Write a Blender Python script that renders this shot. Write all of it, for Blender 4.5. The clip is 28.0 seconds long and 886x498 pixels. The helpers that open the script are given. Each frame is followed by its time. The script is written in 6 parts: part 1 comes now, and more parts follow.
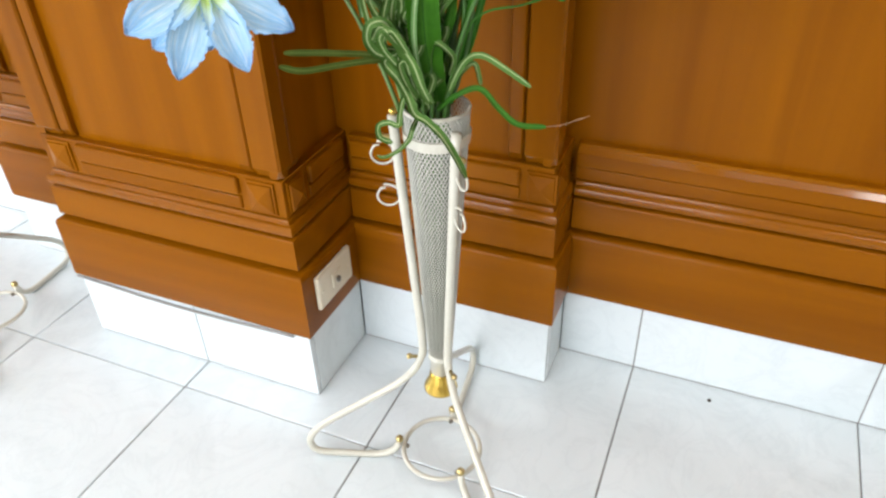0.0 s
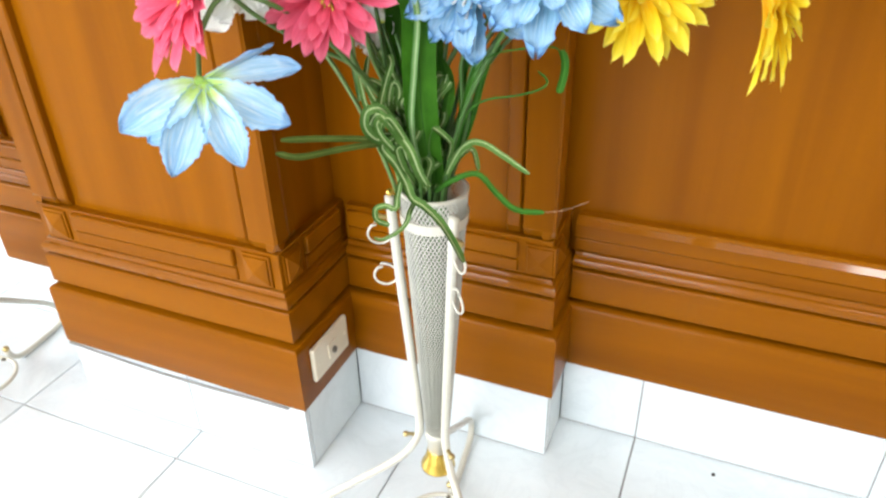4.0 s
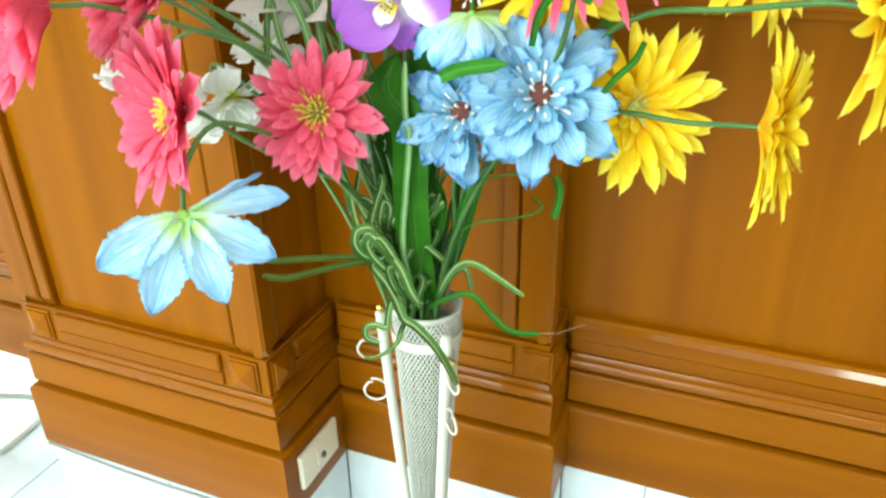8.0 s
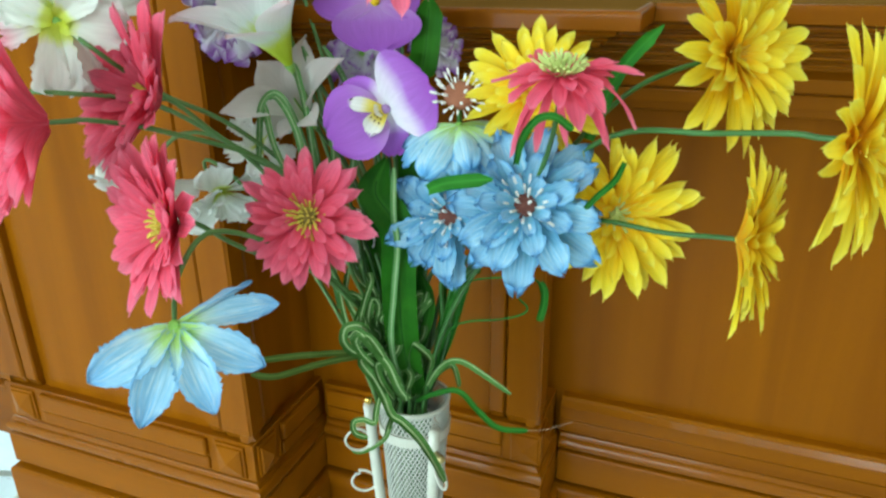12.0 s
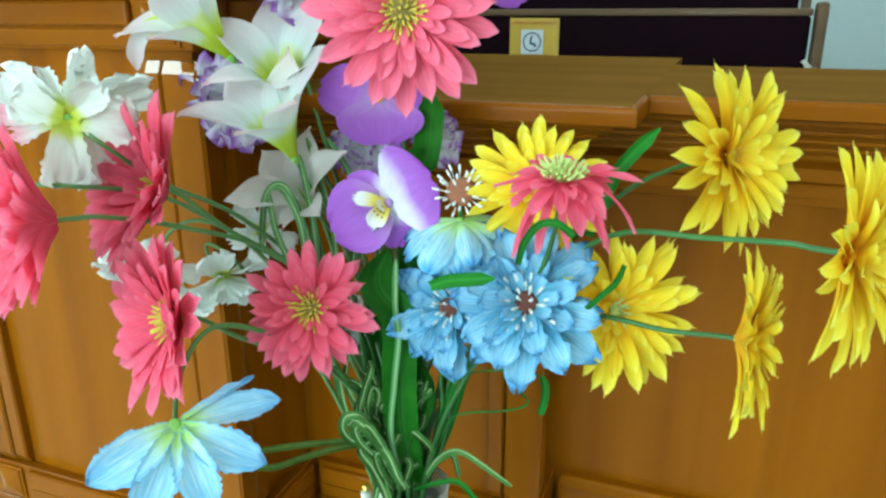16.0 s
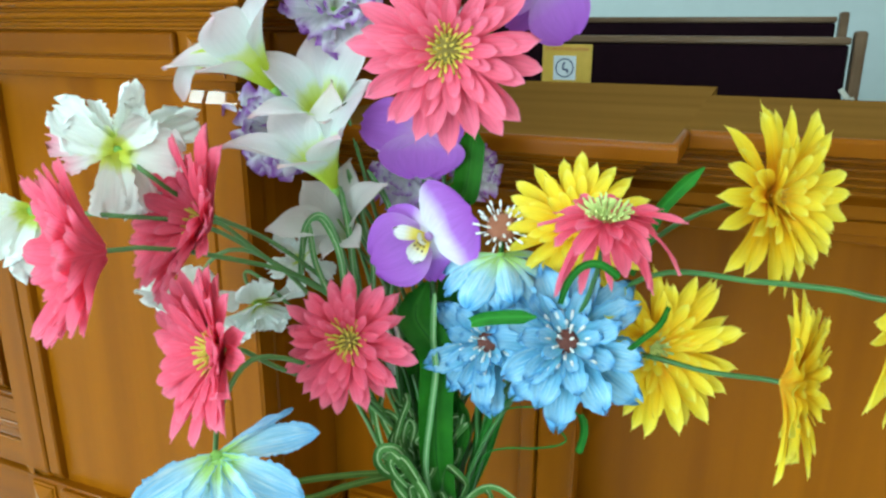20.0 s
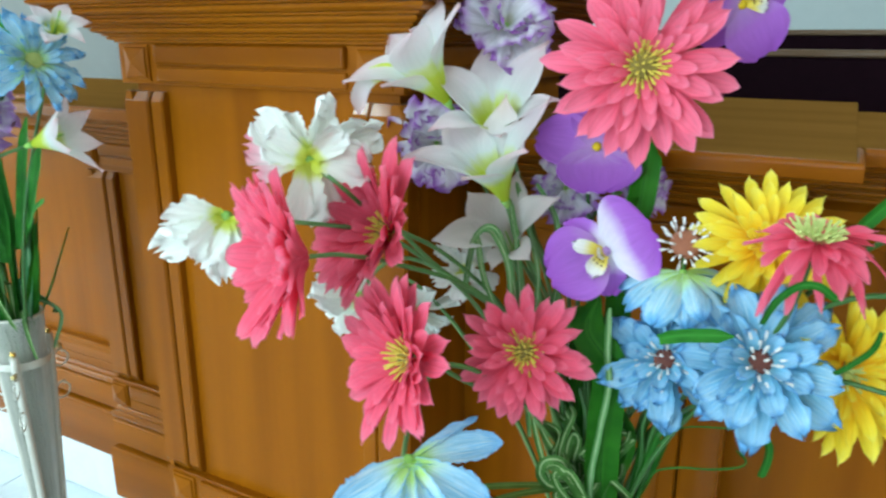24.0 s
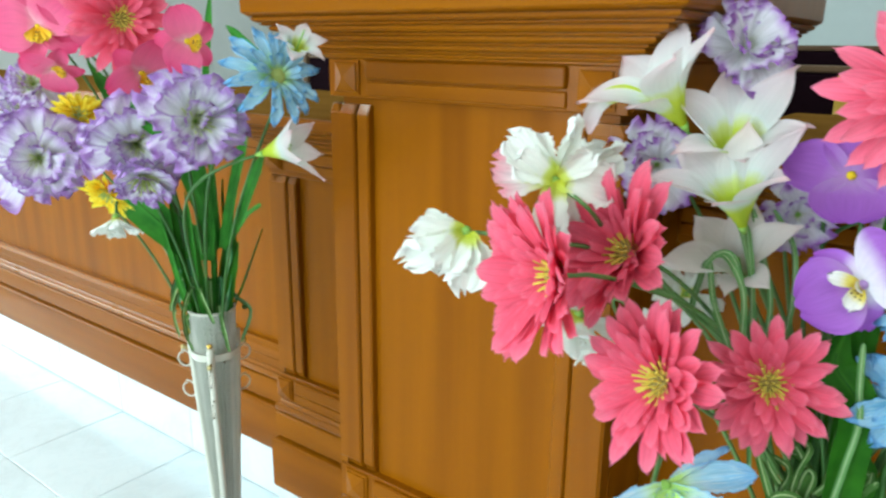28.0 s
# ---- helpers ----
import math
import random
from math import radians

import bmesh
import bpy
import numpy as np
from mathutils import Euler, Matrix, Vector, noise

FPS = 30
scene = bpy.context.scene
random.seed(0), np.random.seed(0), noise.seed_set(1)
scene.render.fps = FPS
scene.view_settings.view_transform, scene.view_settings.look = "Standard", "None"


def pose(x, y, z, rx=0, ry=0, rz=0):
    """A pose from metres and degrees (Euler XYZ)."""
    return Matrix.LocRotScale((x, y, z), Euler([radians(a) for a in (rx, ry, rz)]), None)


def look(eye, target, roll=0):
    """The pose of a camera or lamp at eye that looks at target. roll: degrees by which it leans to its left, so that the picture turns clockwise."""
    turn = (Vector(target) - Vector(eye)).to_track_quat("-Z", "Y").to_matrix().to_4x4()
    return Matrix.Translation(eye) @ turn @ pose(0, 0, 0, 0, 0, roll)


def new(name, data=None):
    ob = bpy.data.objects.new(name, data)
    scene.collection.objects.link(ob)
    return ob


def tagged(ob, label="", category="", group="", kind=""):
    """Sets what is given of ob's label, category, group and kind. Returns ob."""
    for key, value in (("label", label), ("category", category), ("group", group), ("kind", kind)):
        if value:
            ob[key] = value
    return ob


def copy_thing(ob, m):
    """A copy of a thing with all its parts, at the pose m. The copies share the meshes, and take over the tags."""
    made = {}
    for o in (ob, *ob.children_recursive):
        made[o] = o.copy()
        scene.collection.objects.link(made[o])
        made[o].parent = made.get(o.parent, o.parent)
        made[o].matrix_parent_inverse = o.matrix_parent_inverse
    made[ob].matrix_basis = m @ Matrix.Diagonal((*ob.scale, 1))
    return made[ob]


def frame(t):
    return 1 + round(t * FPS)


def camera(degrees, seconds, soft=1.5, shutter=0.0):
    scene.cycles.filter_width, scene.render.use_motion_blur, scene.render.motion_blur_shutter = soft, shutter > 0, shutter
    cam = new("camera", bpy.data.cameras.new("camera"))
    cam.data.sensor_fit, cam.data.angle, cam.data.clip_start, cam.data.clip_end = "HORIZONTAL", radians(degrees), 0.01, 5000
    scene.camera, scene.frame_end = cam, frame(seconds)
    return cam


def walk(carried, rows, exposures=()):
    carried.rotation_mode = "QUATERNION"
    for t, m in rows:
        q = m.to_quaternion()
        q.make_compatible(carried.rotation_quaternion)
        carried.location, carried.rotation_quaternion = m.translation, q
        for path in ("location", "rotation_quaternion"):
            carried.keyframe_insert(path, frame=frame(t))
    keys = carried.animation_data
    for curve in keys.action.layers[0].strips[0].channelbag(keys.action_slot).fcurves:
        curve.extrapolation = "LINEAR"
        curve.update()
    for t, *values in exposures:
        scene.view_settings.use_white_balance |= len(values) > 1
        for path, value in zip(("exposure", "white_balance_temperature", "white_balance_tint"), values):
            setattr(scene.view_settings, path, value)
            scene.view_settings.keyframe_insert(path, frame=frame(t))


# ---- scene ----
cam = camera(62.8, 28.0, 2.45, 1.0)
PATH = [
    (0, (0.6330, -0.8220, 1.0471), (-0.0248, 0.6798, -0.0982), -1.67),
    (0.5, (0.6306, -0.8187, 1.0505), (-0.0277, 0.6889, -0.0870), -1.66),
    (1, (0.6291, -0.8138, 1.0538), (-0.0321, 0.7006, -0.0729), -1.67),
    (1.5, (0.6280, -0.8090, 1.0572), (-0.0369, 0.7130, -0.0571), -1.66),
    (2, (0.6270, -0.8050, 1.0602), (-0.0411, 0.7250, -0.0410), -1.63),
    (2.5, (0.6258, -0.8004, 1.0639), (-0.0454, 0.7378, -0.0240), -1.61),
    (3, (0.6241, -0.7948, 1.0691), (-0.0498, 0.7517, -0.0053), -1.57),
    (3.5, (0.6222, -0.7899, 1.0740), (-0.0537, 0.7648, 0.0128), -1.50),
    (5.5, (0.6160, -0.7695, 1.0953), (-0.0709, 0.8302, 0.1110), -1.34),
    (6, (0.6148, -0.7561, 1.0964), (-0.0799, 0.8517, 0.1308), -1.36),
    (6.5, (0.6103, -0.7477, 1.1014), (-0.0836, 0.8706, 0.1530), -1.35),
    (7, (0.6061, -0.7425, 1.1089), (-0.0855, 0.8868, 0.1777), -1.32),
    (7.5, (0.6046, -0.7384, 1.1161), (-0.0888, 0.9011, 0.2045), -1.26),
    (8, (0.6039, -0.7354, 1.1227), (-0.0918, 0.9140, 0.2308), -1.18),
    (8.5, (0.6022, -0.7325, 1.1294), (-0.0935, 0.9265, 0.2555), -1.13),
    (9, (0.5996, -0.7288, 1.1362), (-0.0949, 0.9394, 0.2789), -1.12),
    (9.5, (0.5983, -0.7249, 1.1419), (-0.0984, 0.9506, 0.3009), -1.13),
    (10, (0.5987, -0.7220, 1.1470), (-0.1020, 0.9600, 0.3226), -1.11),
    (10.5, (0.5998, -0.7215, 1.1532), (-0.1012, 0.9675, 0.3433), -1.05),
    (11, (0.6011, -0.7227, 1.1608), (-0.0956, 0.9741, 0.3637), -0.96),
    (11.5, (0.6016, -0.7244, 1.1685), (-0.0888, 0.9815, 0.3854), -0.87),
    (12, (0.6017, -0.7257, 1.1759), (-0.0838, 0.9890, 0.4078), -0.78),
    (12.5, (0.6017, -0.7268, 1.1829), (-0.0804, 0.9972, 0.4329), -0.69),
    (14.5, (0.5984, -0.7240, 1.2053), (-0.0860, 1.0282, 0.5258), -0.51),
    (15, (0.5956, -0.7237, 1.2096), (-0.0874, 1.0352, 0.5464), -0.41),
    (15.5, (0.5934, -0.7227, 1.2136), (-0.0900, 1.0415, 0.5650), -0.33),
    (16, (0.5909, -0.7222, 1.2168), (-0.0918, 1.0474, 0.5826), -0.25),
    (16.5, (0.5878, -0.7229, 1.2200), (-0.0921, 1.0524, 0.5986), -0.16),
    (17, (0.5858, -0.7232, 1.2235), (-0.0940, 1.0552, 0.6112), -0.11),
    (17.5, (0.5848, -0.7228, 1.2269), (-0.0982, 1.0565, 0.6205), -0.07),
    (18, (0.5833, -0.7227, 1.2295), (-0.1038, 1.0566, 0.6279), 0.01),
    (18.5, (0.5808, -0.7233, 1.2313), (-0.1131, 1.0549, 0.6343), 0.07),
    (19, (0.5784, -0.7238, 1.2324), (-0.1282, 1.0508, 0.6395), 0.10),
    (19.5, (0.5767, -0.7241, 1.2332), (-0.1485, 1.0438, 0.6426), 0.12),
    (20, (0.5742, -0.7244, 1.2335), (-0.1740, 1.0346, 0.6449), 0.11),
    (20.5, (0.5697, -0.7249, 1.2331), (-0.2024, 1.0247, 0.6477), 0.10),
    (22.5, (0.5126, -0.7580, 1.2393), (-0.3066, 0.9713, 0.6578), 0.35),
    (23, (0.5020, -0.7642, 1.2392), (-0.3459, 0.9530, 0.6628), 0.29),
    (23.5, (0.4902, -0.7717, 1.2385), (-0.3942, 0.9295, 0.6694), 0.22),
    (24, (0.4777, -0.7797, 1.2381), (-0.4455, 0.9031, 0.6759), 0.15),
    (24.5, (0.4654, -0.7883, 1.2387), (-0.4903, 0.8778, 0.6814), 0.09),
    (25, (0.4525, -0.7976, 1.2390), (-0.5350, 0.8520, 0.6876), 0.07),
    (25.5, (0.4381, -0.8073, 1.2393), (-0.5826, 0.8241, 0.6942), 0.10),
    (26, (0.4223, -0.8180, 1.2408), (-0.6289, 0.7950, 0.6997), 0.16),
    (26.5, (0.4059, -0.8295, 1.2427), (-0.6739, 0.7654, 0.7040), 0.26),
    (27, (0.3899, -0.8416, 1.2450), (-0.7176, 0.7345, 0.7069), 0.35),
    (27.5, (0.3731, -0.8550, 1.2480), (-0.7578, 0.7037, 0.7082), 0.46),
    (28, (0.3548, -0.8686, 1.2511), (-0.7942, 0.6757, 0.7081), 0.68),
]
walk(cam, [(t, look(eye, target, roll)) for t, eye, target, roll in PATH],
     exposures=[(0, -0.10, 6600, 13), (3.5, 0.18, 6620, 13), (6, 0.38, 6330, 0), (9, 0.40, 6330, -9), (11, -0.05, 5950, -13), (12.5, -0.30, 5700, -14), (15, -0.08, 5400, -20), (18, -0.03, 5350, -19),
                (20, -0.04, 5420, -15), (22.5, -0.20, 5450, -12), (24, -0.26, 5470, -8), (26, -0.17, 5500, -9), (28, -0.18, 5850, -7)])

# ---- light: area lamps at openings in the walls, and added ceiling panels ----
world = bpy.data.worlds.new("daylight")
scene.world = world
world.use_nodes = True
wn = world.node_tree
sky = wn.nodes.new("ShaderNodeTexSky")
sky.sky_type, sky.sun_disc, sky.sun_elevation, sky.sun_rotation = "NISHITA", False, radians(42), radians(-60)
wn.nodes["Background"].inputs["Strength"].default_value = 0.12
wn.links.new(sky.outputs["Color"], wn.nodes["Background"].inputs["Color"])


def area_lamp(name, eye, target, sx, sy, watts, colour):
    data = bpy.data.lights.new(name, "AREA")
    data.shape, data.size, data.size_y, data.energy, data.color = "RECTANGLE", sx, sy, watts, colour
    ob = new(name, data)
    ob.matrix_world = look(eye, target)
    return ob


ROOM_X0, ROOM_X1, ROOM_Y0, ROOM_Y1, ROOM_Z = -5.2, 3.6, -3.6, 4.2, 3.2
area_lamp("window_light", (ROOM_X0 + 0.05, -1.6, 1.5), (0, -1.2, 0.9), 2.6, 1.9, 172, (0.95, 0.98, 1.0))
# South source is added: an unseen opening, tuned for the frontal light.
area_lamp("window_light", (-0.6, ROOM_Y0 + 0.05, 1.6), (0.0, 0, 0.85), 2.8, 1.9, 168, (0.96, 0.98, 1.0))
# Unseen panels added: two wide ones placed for glints, the rest as fill.
CEIL = [(-2.4, -1.9), (1.88, -1.22), (2.55, -0.3), (-2.6, 2.2), (0.4, 2.2)]
for lx, ly in CEIL:
    wide = ly < -1
    area_lamp("ceiling_light_glow", (lx, ly, ROOM_Z - 0.075), (lx, ly, 0), 1.1, 0.5 if wide else 0.12, 27 if wide else 17, (1.0, 0.97, 0.92))


# ---- materials ----
def material(name, rough=0.5, metal=0.0, spec=0.5):
    m = bpy.data.materials.new(name)
    m.use_nodes = True
    b = m.node_tree.nodes["Principled BSDF"]
    b.inputs["Roughness"].default_value = rough
    b.inputs["Metallic"].default_value = metal
    b.inputs["Specular IOR Level"].default_value = spec
    return m, m.node_tree, b


def node(nt, kind, **values):
    n = nt.nodes.new(kind)
    for k, val in values.items():
        n.inputs[k.replace("_", " ")].default_value = val
    return n


def ramp(nt, fac, stops):
    r = nt.nodes.new("ShaderNodeValToRGB")
    e = r.color_ramp.elements
    while len(e) < len(stops):
        e.new(0.5)
    for el, (p, c) in zip(e, stops):
        el.position, el.color = p, (*c, 1)
    nt.links.new(fac, r.inputs["Fac"])
    return r.outputs["Color"]


def mix(nt, fac, a, b, kind="MIX"):
    n = nt.nodes.new("ShaderNodeMix")
    n.data_type, n.blend_type = "RGBA", kind
    for sock, val in (("Factor", fac), ("A", a), ("B", b)):
        i = [s for s in n.inputs if s.name == sock and (s.type == "RGBA" or sock == "Factor")][0]
        if hasattr(val, "is_linked"):
            nt.links.new(val, i)
        else:
            i.default_value = (*val, 1) if sock != "Factor" else val
    return [s for s in n.outputs if s.type == "RGBA"][0]


def coords(nt, scale=(1, 1, 1), kind="Object"):
    tc = nt.nodes.new("ShaderNodeTexCoord")
    mp = nt.nodes.new("ShaderNodeMapping")
    mp.inputs["Scale"].default_value = scale
    nt.links.new(tc.outputs[kind], mp.inputs["Vector"])
    return mp.outputs["Vector"]


def noise_tex(nt, vec, scale, detail=4.0, rough=0.55, dist=0.0):
    n = node(nt, "ShaderNodeTexNoise", Scale=scale, Detail=detail, Roughness=rough, Distortion=dist)
    nt.links.new(vec, n.inputs["Vector"])
    return n.outputs["Fac"]


def bump(nt, b, height, strength, dist=0.002):
    n = node(nt, "ShaderNodeBump", Strength=strength, Distance=dist)
    nt.links.new(height, n.inputs["Height"])
    nt.links.new(n.outputs["Normal"], b.inputs["Normal"])


def wood(name, dark, mid, light, scale, rough=0.30, coat=0.0):
    """Varnished veneer. scale stretches the grain along the least-scaled axis."""
    m, nt, b = material(name, rough, 0, 0.05)
    info = nt.nodes.new("ShaderNodeObjectInfo")
    tc = nt.nodes.new("ShaderNodeTexCoord")
    add = nt.nodes.new("ShaderNodeVectorMath")
    add.operation = "MULTIPLY_ADD"
    add.inputs[1].default_value = (1, 1, 1)
    nt.links.new(tc.outputs["Object"], add.inputs[0])
    com = nt.nodes.new("ShaderNodeCombineXYZ")
    mul = node(nt, "ShaderNodeMath")
    mul.operation = "MULTIPLY"
    nt.links.new(info.outputs["Random"], mul.inputs[0])
    mul.inputs[1].default_value = 7.0
    for k in range(3):
        nt.links.new(mul.outputs[0], com.inputs[k])
    nt.links.new(com.outputs[0], add.inputs[2])
    mp = nt.nodes.new("ShaderNodeMapping")
    mp.inputs["Scale"].default_value = scale
    nt.links.new(add.outputs[0], mp.inputs["Vector"])
    vec = mp.outputs["Vector"]
    broad = noise_tex(nt, vec, 1.0, 3, 0.45, 0.3)
    fine = noise_tex(nt, vec, 14, 5, 0.6, 0.3)
    col = ramp(nt, broad, [(0.3, dark), (0.5, mid), (0.72, light)])
    streak = ramp(nt, fine, [(0.3, (0.78, 0.74, 0.68)), (0.65, (1, 1, 1))])
    col = mix(nt, 0.12, col, streak, "MULTIPLY")
    nt.links.new(col, b.inputs["Base Color"])
    rr = node(nt, "ShaderNodeMapRange", To_Min=rough - 0.05, To_Max=rough + 0.1)
    nt.links.new(noise_tex(nt, coords(nt), 9, 3), rr.inputs["Value"])
    nt.links.new(rr.outputs[0], b.inputs["Roughness"])
    b.inputs["Coat Weight"].default_value = coat
    b.inputs["Coat Roughness"].default_value = 0.09
    bump(nt, b, fine, 0.06, 0.0005)
    return m


W_D, W_M, W_L = (0.182, 0.0545, 0.0006), (0.222, 0.0695, 0.0008), (0.256, 0.0835, 0.0010)
M_WOOD_V = wood("varnished_wood_upright", W_D, W_M, W_L, (16, 16, 0.9), 0.30, 0.05)
M_WOOD_H = wood("varnished_wood_level", W_D, W_M, W_L, (0.9, 16, 16), 0.30, 0.09)
M_WOOD_GLOSS = wood("glossy_wood_moulding", W_D, W_M, W_L, (0.9, 16, 16), 0.26, 0.42)
M_WOOD_STILE = wood("glossy_wood_stile", W_D, W_M, W_L, (16, 16, 0.9), 0.30, 0.12)
# Same wood with full coat, laid only where a highlight is wanted.
M_WOOD_ARRIS = wood("glint_coat_wood_arris", W_D, W_M, W_L, (0.9, 16, 16), 0.26, 1.0)
M_WOOD_TOP = wood("counter_top_veneer", (0.15, 0.075, 0.014), (0.18, 0.09, 0.018), (0.205, 0.104, 0.022), (0.9, 9, 9), 0.5, 0.0)
M_WOOD_TOP.node_tree.nodes["Principled BSDF"].inputs["Specular IOR Level"].default_value = 0.0
M_PEW_WOOD = wood("pew_wood", (0.10, 0.062, 0.034), (0.125, 0.08, 0.046), (0.16, 0.105, 0.062), (1.2, 14, 14), 0.4, 0.1)


def speckled(name, lo, hi, scale, rough=0.5, metal=0.0, bumps=0.0, coat=0.0):
    m, nt, b = material(name, rough, metal)
    vec = coords(nt)
    big = noise_tex(nt, vec, scale, 4)
    small = noise_tex(nt, vec, scale * 14, 3)
    c = mix(nt, 0.35, ramp(nt, big, [(0.3, lo), (0.7, hi)]), ramp(nt, small, [(0.3, lo), (0.7, hi)]))
    nt.links.new(c, b.inputs["Base Color"])
    b.inputs["Coat Weight"].default_value = coat
    if bumps:
        bump(nt, b, small, bumps, 0.0008)
    return m


def marble_tile():
    m, nt, b = material("white_marble_tile", 0.16)
    vec = coords(nt, (1, 1, 1), "Object")
    info = nt.nodes.new("ShaderNodeObjectInfo")
    add = nt.nodes.new("ShaderNodeVectorMath")
    com = nt.nodes.new("ShaderNodeCombineXYZ")
    mul = node(nt, "ShaderNodeMath")
    mul.operation = "MULTIPLY"
    mul.inputs[1].default_value = 31.0
    nt.links.new(info.outputs["Random"], mul.inputs[0])
    nt.links.new(mul.outputs[0], com.inputs[2])
    nt.links.new(mul.outputs[0], com.inputs[0])
    nt.links.new(vec, add.inputs[0])
    nt.links.new(com.outputs[0], add.inputs[1])
    v = add.outputs[0]
    cloud = noise_tex(nt, v, 3.2, 6, 0.6, 1.4)
    vein = noise_tex(nt, v, 6.5, 8, 0.62, 2.4)
    c = ramp(nt, cloud, [(0.34, (0.57, 0.635, 0.66)), (0.55, (0.66, 0.725, 0.755))])
    c = mix(nt, 0.28, c, ramp(nt, vein, [(0.44, (0.68, 0.745, 0.765)), (0.495, (0.58, 0.645, 0.67)), (0.53, (0.69, 0.755, 0.775))]))
    nt.links.new(c, b.inputs["Base Color"])
    bump(nt, b, noise_tex(nt, v, 5, 2), 0.05, 0.001)
    return m


M_TILE = marble_tile()
M_GROUT = speckled("grey_grout", (0.20, 0.195, 0.19), (0.32, 0.31, 0.30), 30, 0.85)
M_WALL = speckled("painted_plaster", (0.50, 0.56, 0.56), (0.56, 0.62, 0.62), 1.2, 0.75, bumps=0.05)
M_WALL_WHITE = speckled("white_plaster", (0.70, 0.70, 0.67), (0.76, 0.76, 0.73), 1.2, 0.75, bumps=0.05)
# Unseen east and south walls, toned down to cut bounced light and sheen.
M_WALL_TAN = speckled("toned_down_tan_plaster", (0.34, 0.29, 0.22), (0.38, 0.33, 0.26), 1.2, 0.8, bumps=0.05)
M_WALL_SOUTH = speckled("toned_down_beige_plaster", (0.46, 0.43, 0.38), (0.52, 0.49, 0.44), 1.2, 0.8, bumps=0.05)
M_CEIL = speckled("ceiling_paint", (0.74, 0.74, 0.72), (0.8, 0.8, 0.78), 1.5, 0.8)
M_CREAM = speckled("cream_enamel", (0.47, 0.46, 0.39), (0.57, 0.56, 0.48), 22, 0.32, coat=0.3)
M_MESH = speckled("grey_enamel_mesh", (0.42, 0.43, 0.38), (0.54, 0.54, 0.48), 30, 0.42)
M_GOLD = speckled("brass", (0.62, 0.40, 0.07), (0.80, 0.56, 0.14), 40, 0.22, 1.0)
M_BRASS = speckled("dull_brass", (0.40, 0.31, 0.13), (0.58, 0.47, 0.22), 60, 0.33, 1.0)
M_STEEL = speckled("dull_screw", (0.16, 0.15, 0.13), (0.26, 0.24, 0.2), 60, 0.45, 0.8)
M_PLATE = speckled("ivory_plastic", (0.68, 0.63, 0.49), (0.74, 0.69, 0.54), 20, 0.4)
M_DARK = speckled("dark_hole", (0.02, 0.018, 0.015), (0.04, 0.035, 0.03), 40, 0.6)
M_FABRIC = speckled("maroon_upholstery", (0.006, 0.002, 0.004), (0.010, 0.003, 0.006), 60, 1.0, bumps=0.4)
M_FABRIC.node_tree.nodes["Principled BSDF"].inputs["Specular IOR Level"].default_value = 0.08
M_STEM = speckled("green_plastic_stem", (0.028, 0.090, 0.012), (0.056, 0.15, 0.024), 40, 0.45)
# Lighter olive copy for western stems, with window light put into the colour.
M_STEM_LIT = speckled("lit_olive_stem", (0.07, 0.15, 0.03), (0.11, 0.21, 0.055), 40, 0.5)
M_STEMDARK = speckled("dark_stem", (0.03, 0.06, 0.026), (0.07, 0.10, 0.05), 40, 0.6)
M_WIRE = speckled("bare_wire", (0.26, 0.15, 0.07), (0.36, 0.22, 0.12), 60, 0.4, 0.4)
M_CABLE = speckled("grey_cable", (0.20, 0.20, 0.19), (0.28, 0.28, 0.26), 30, 0.5)


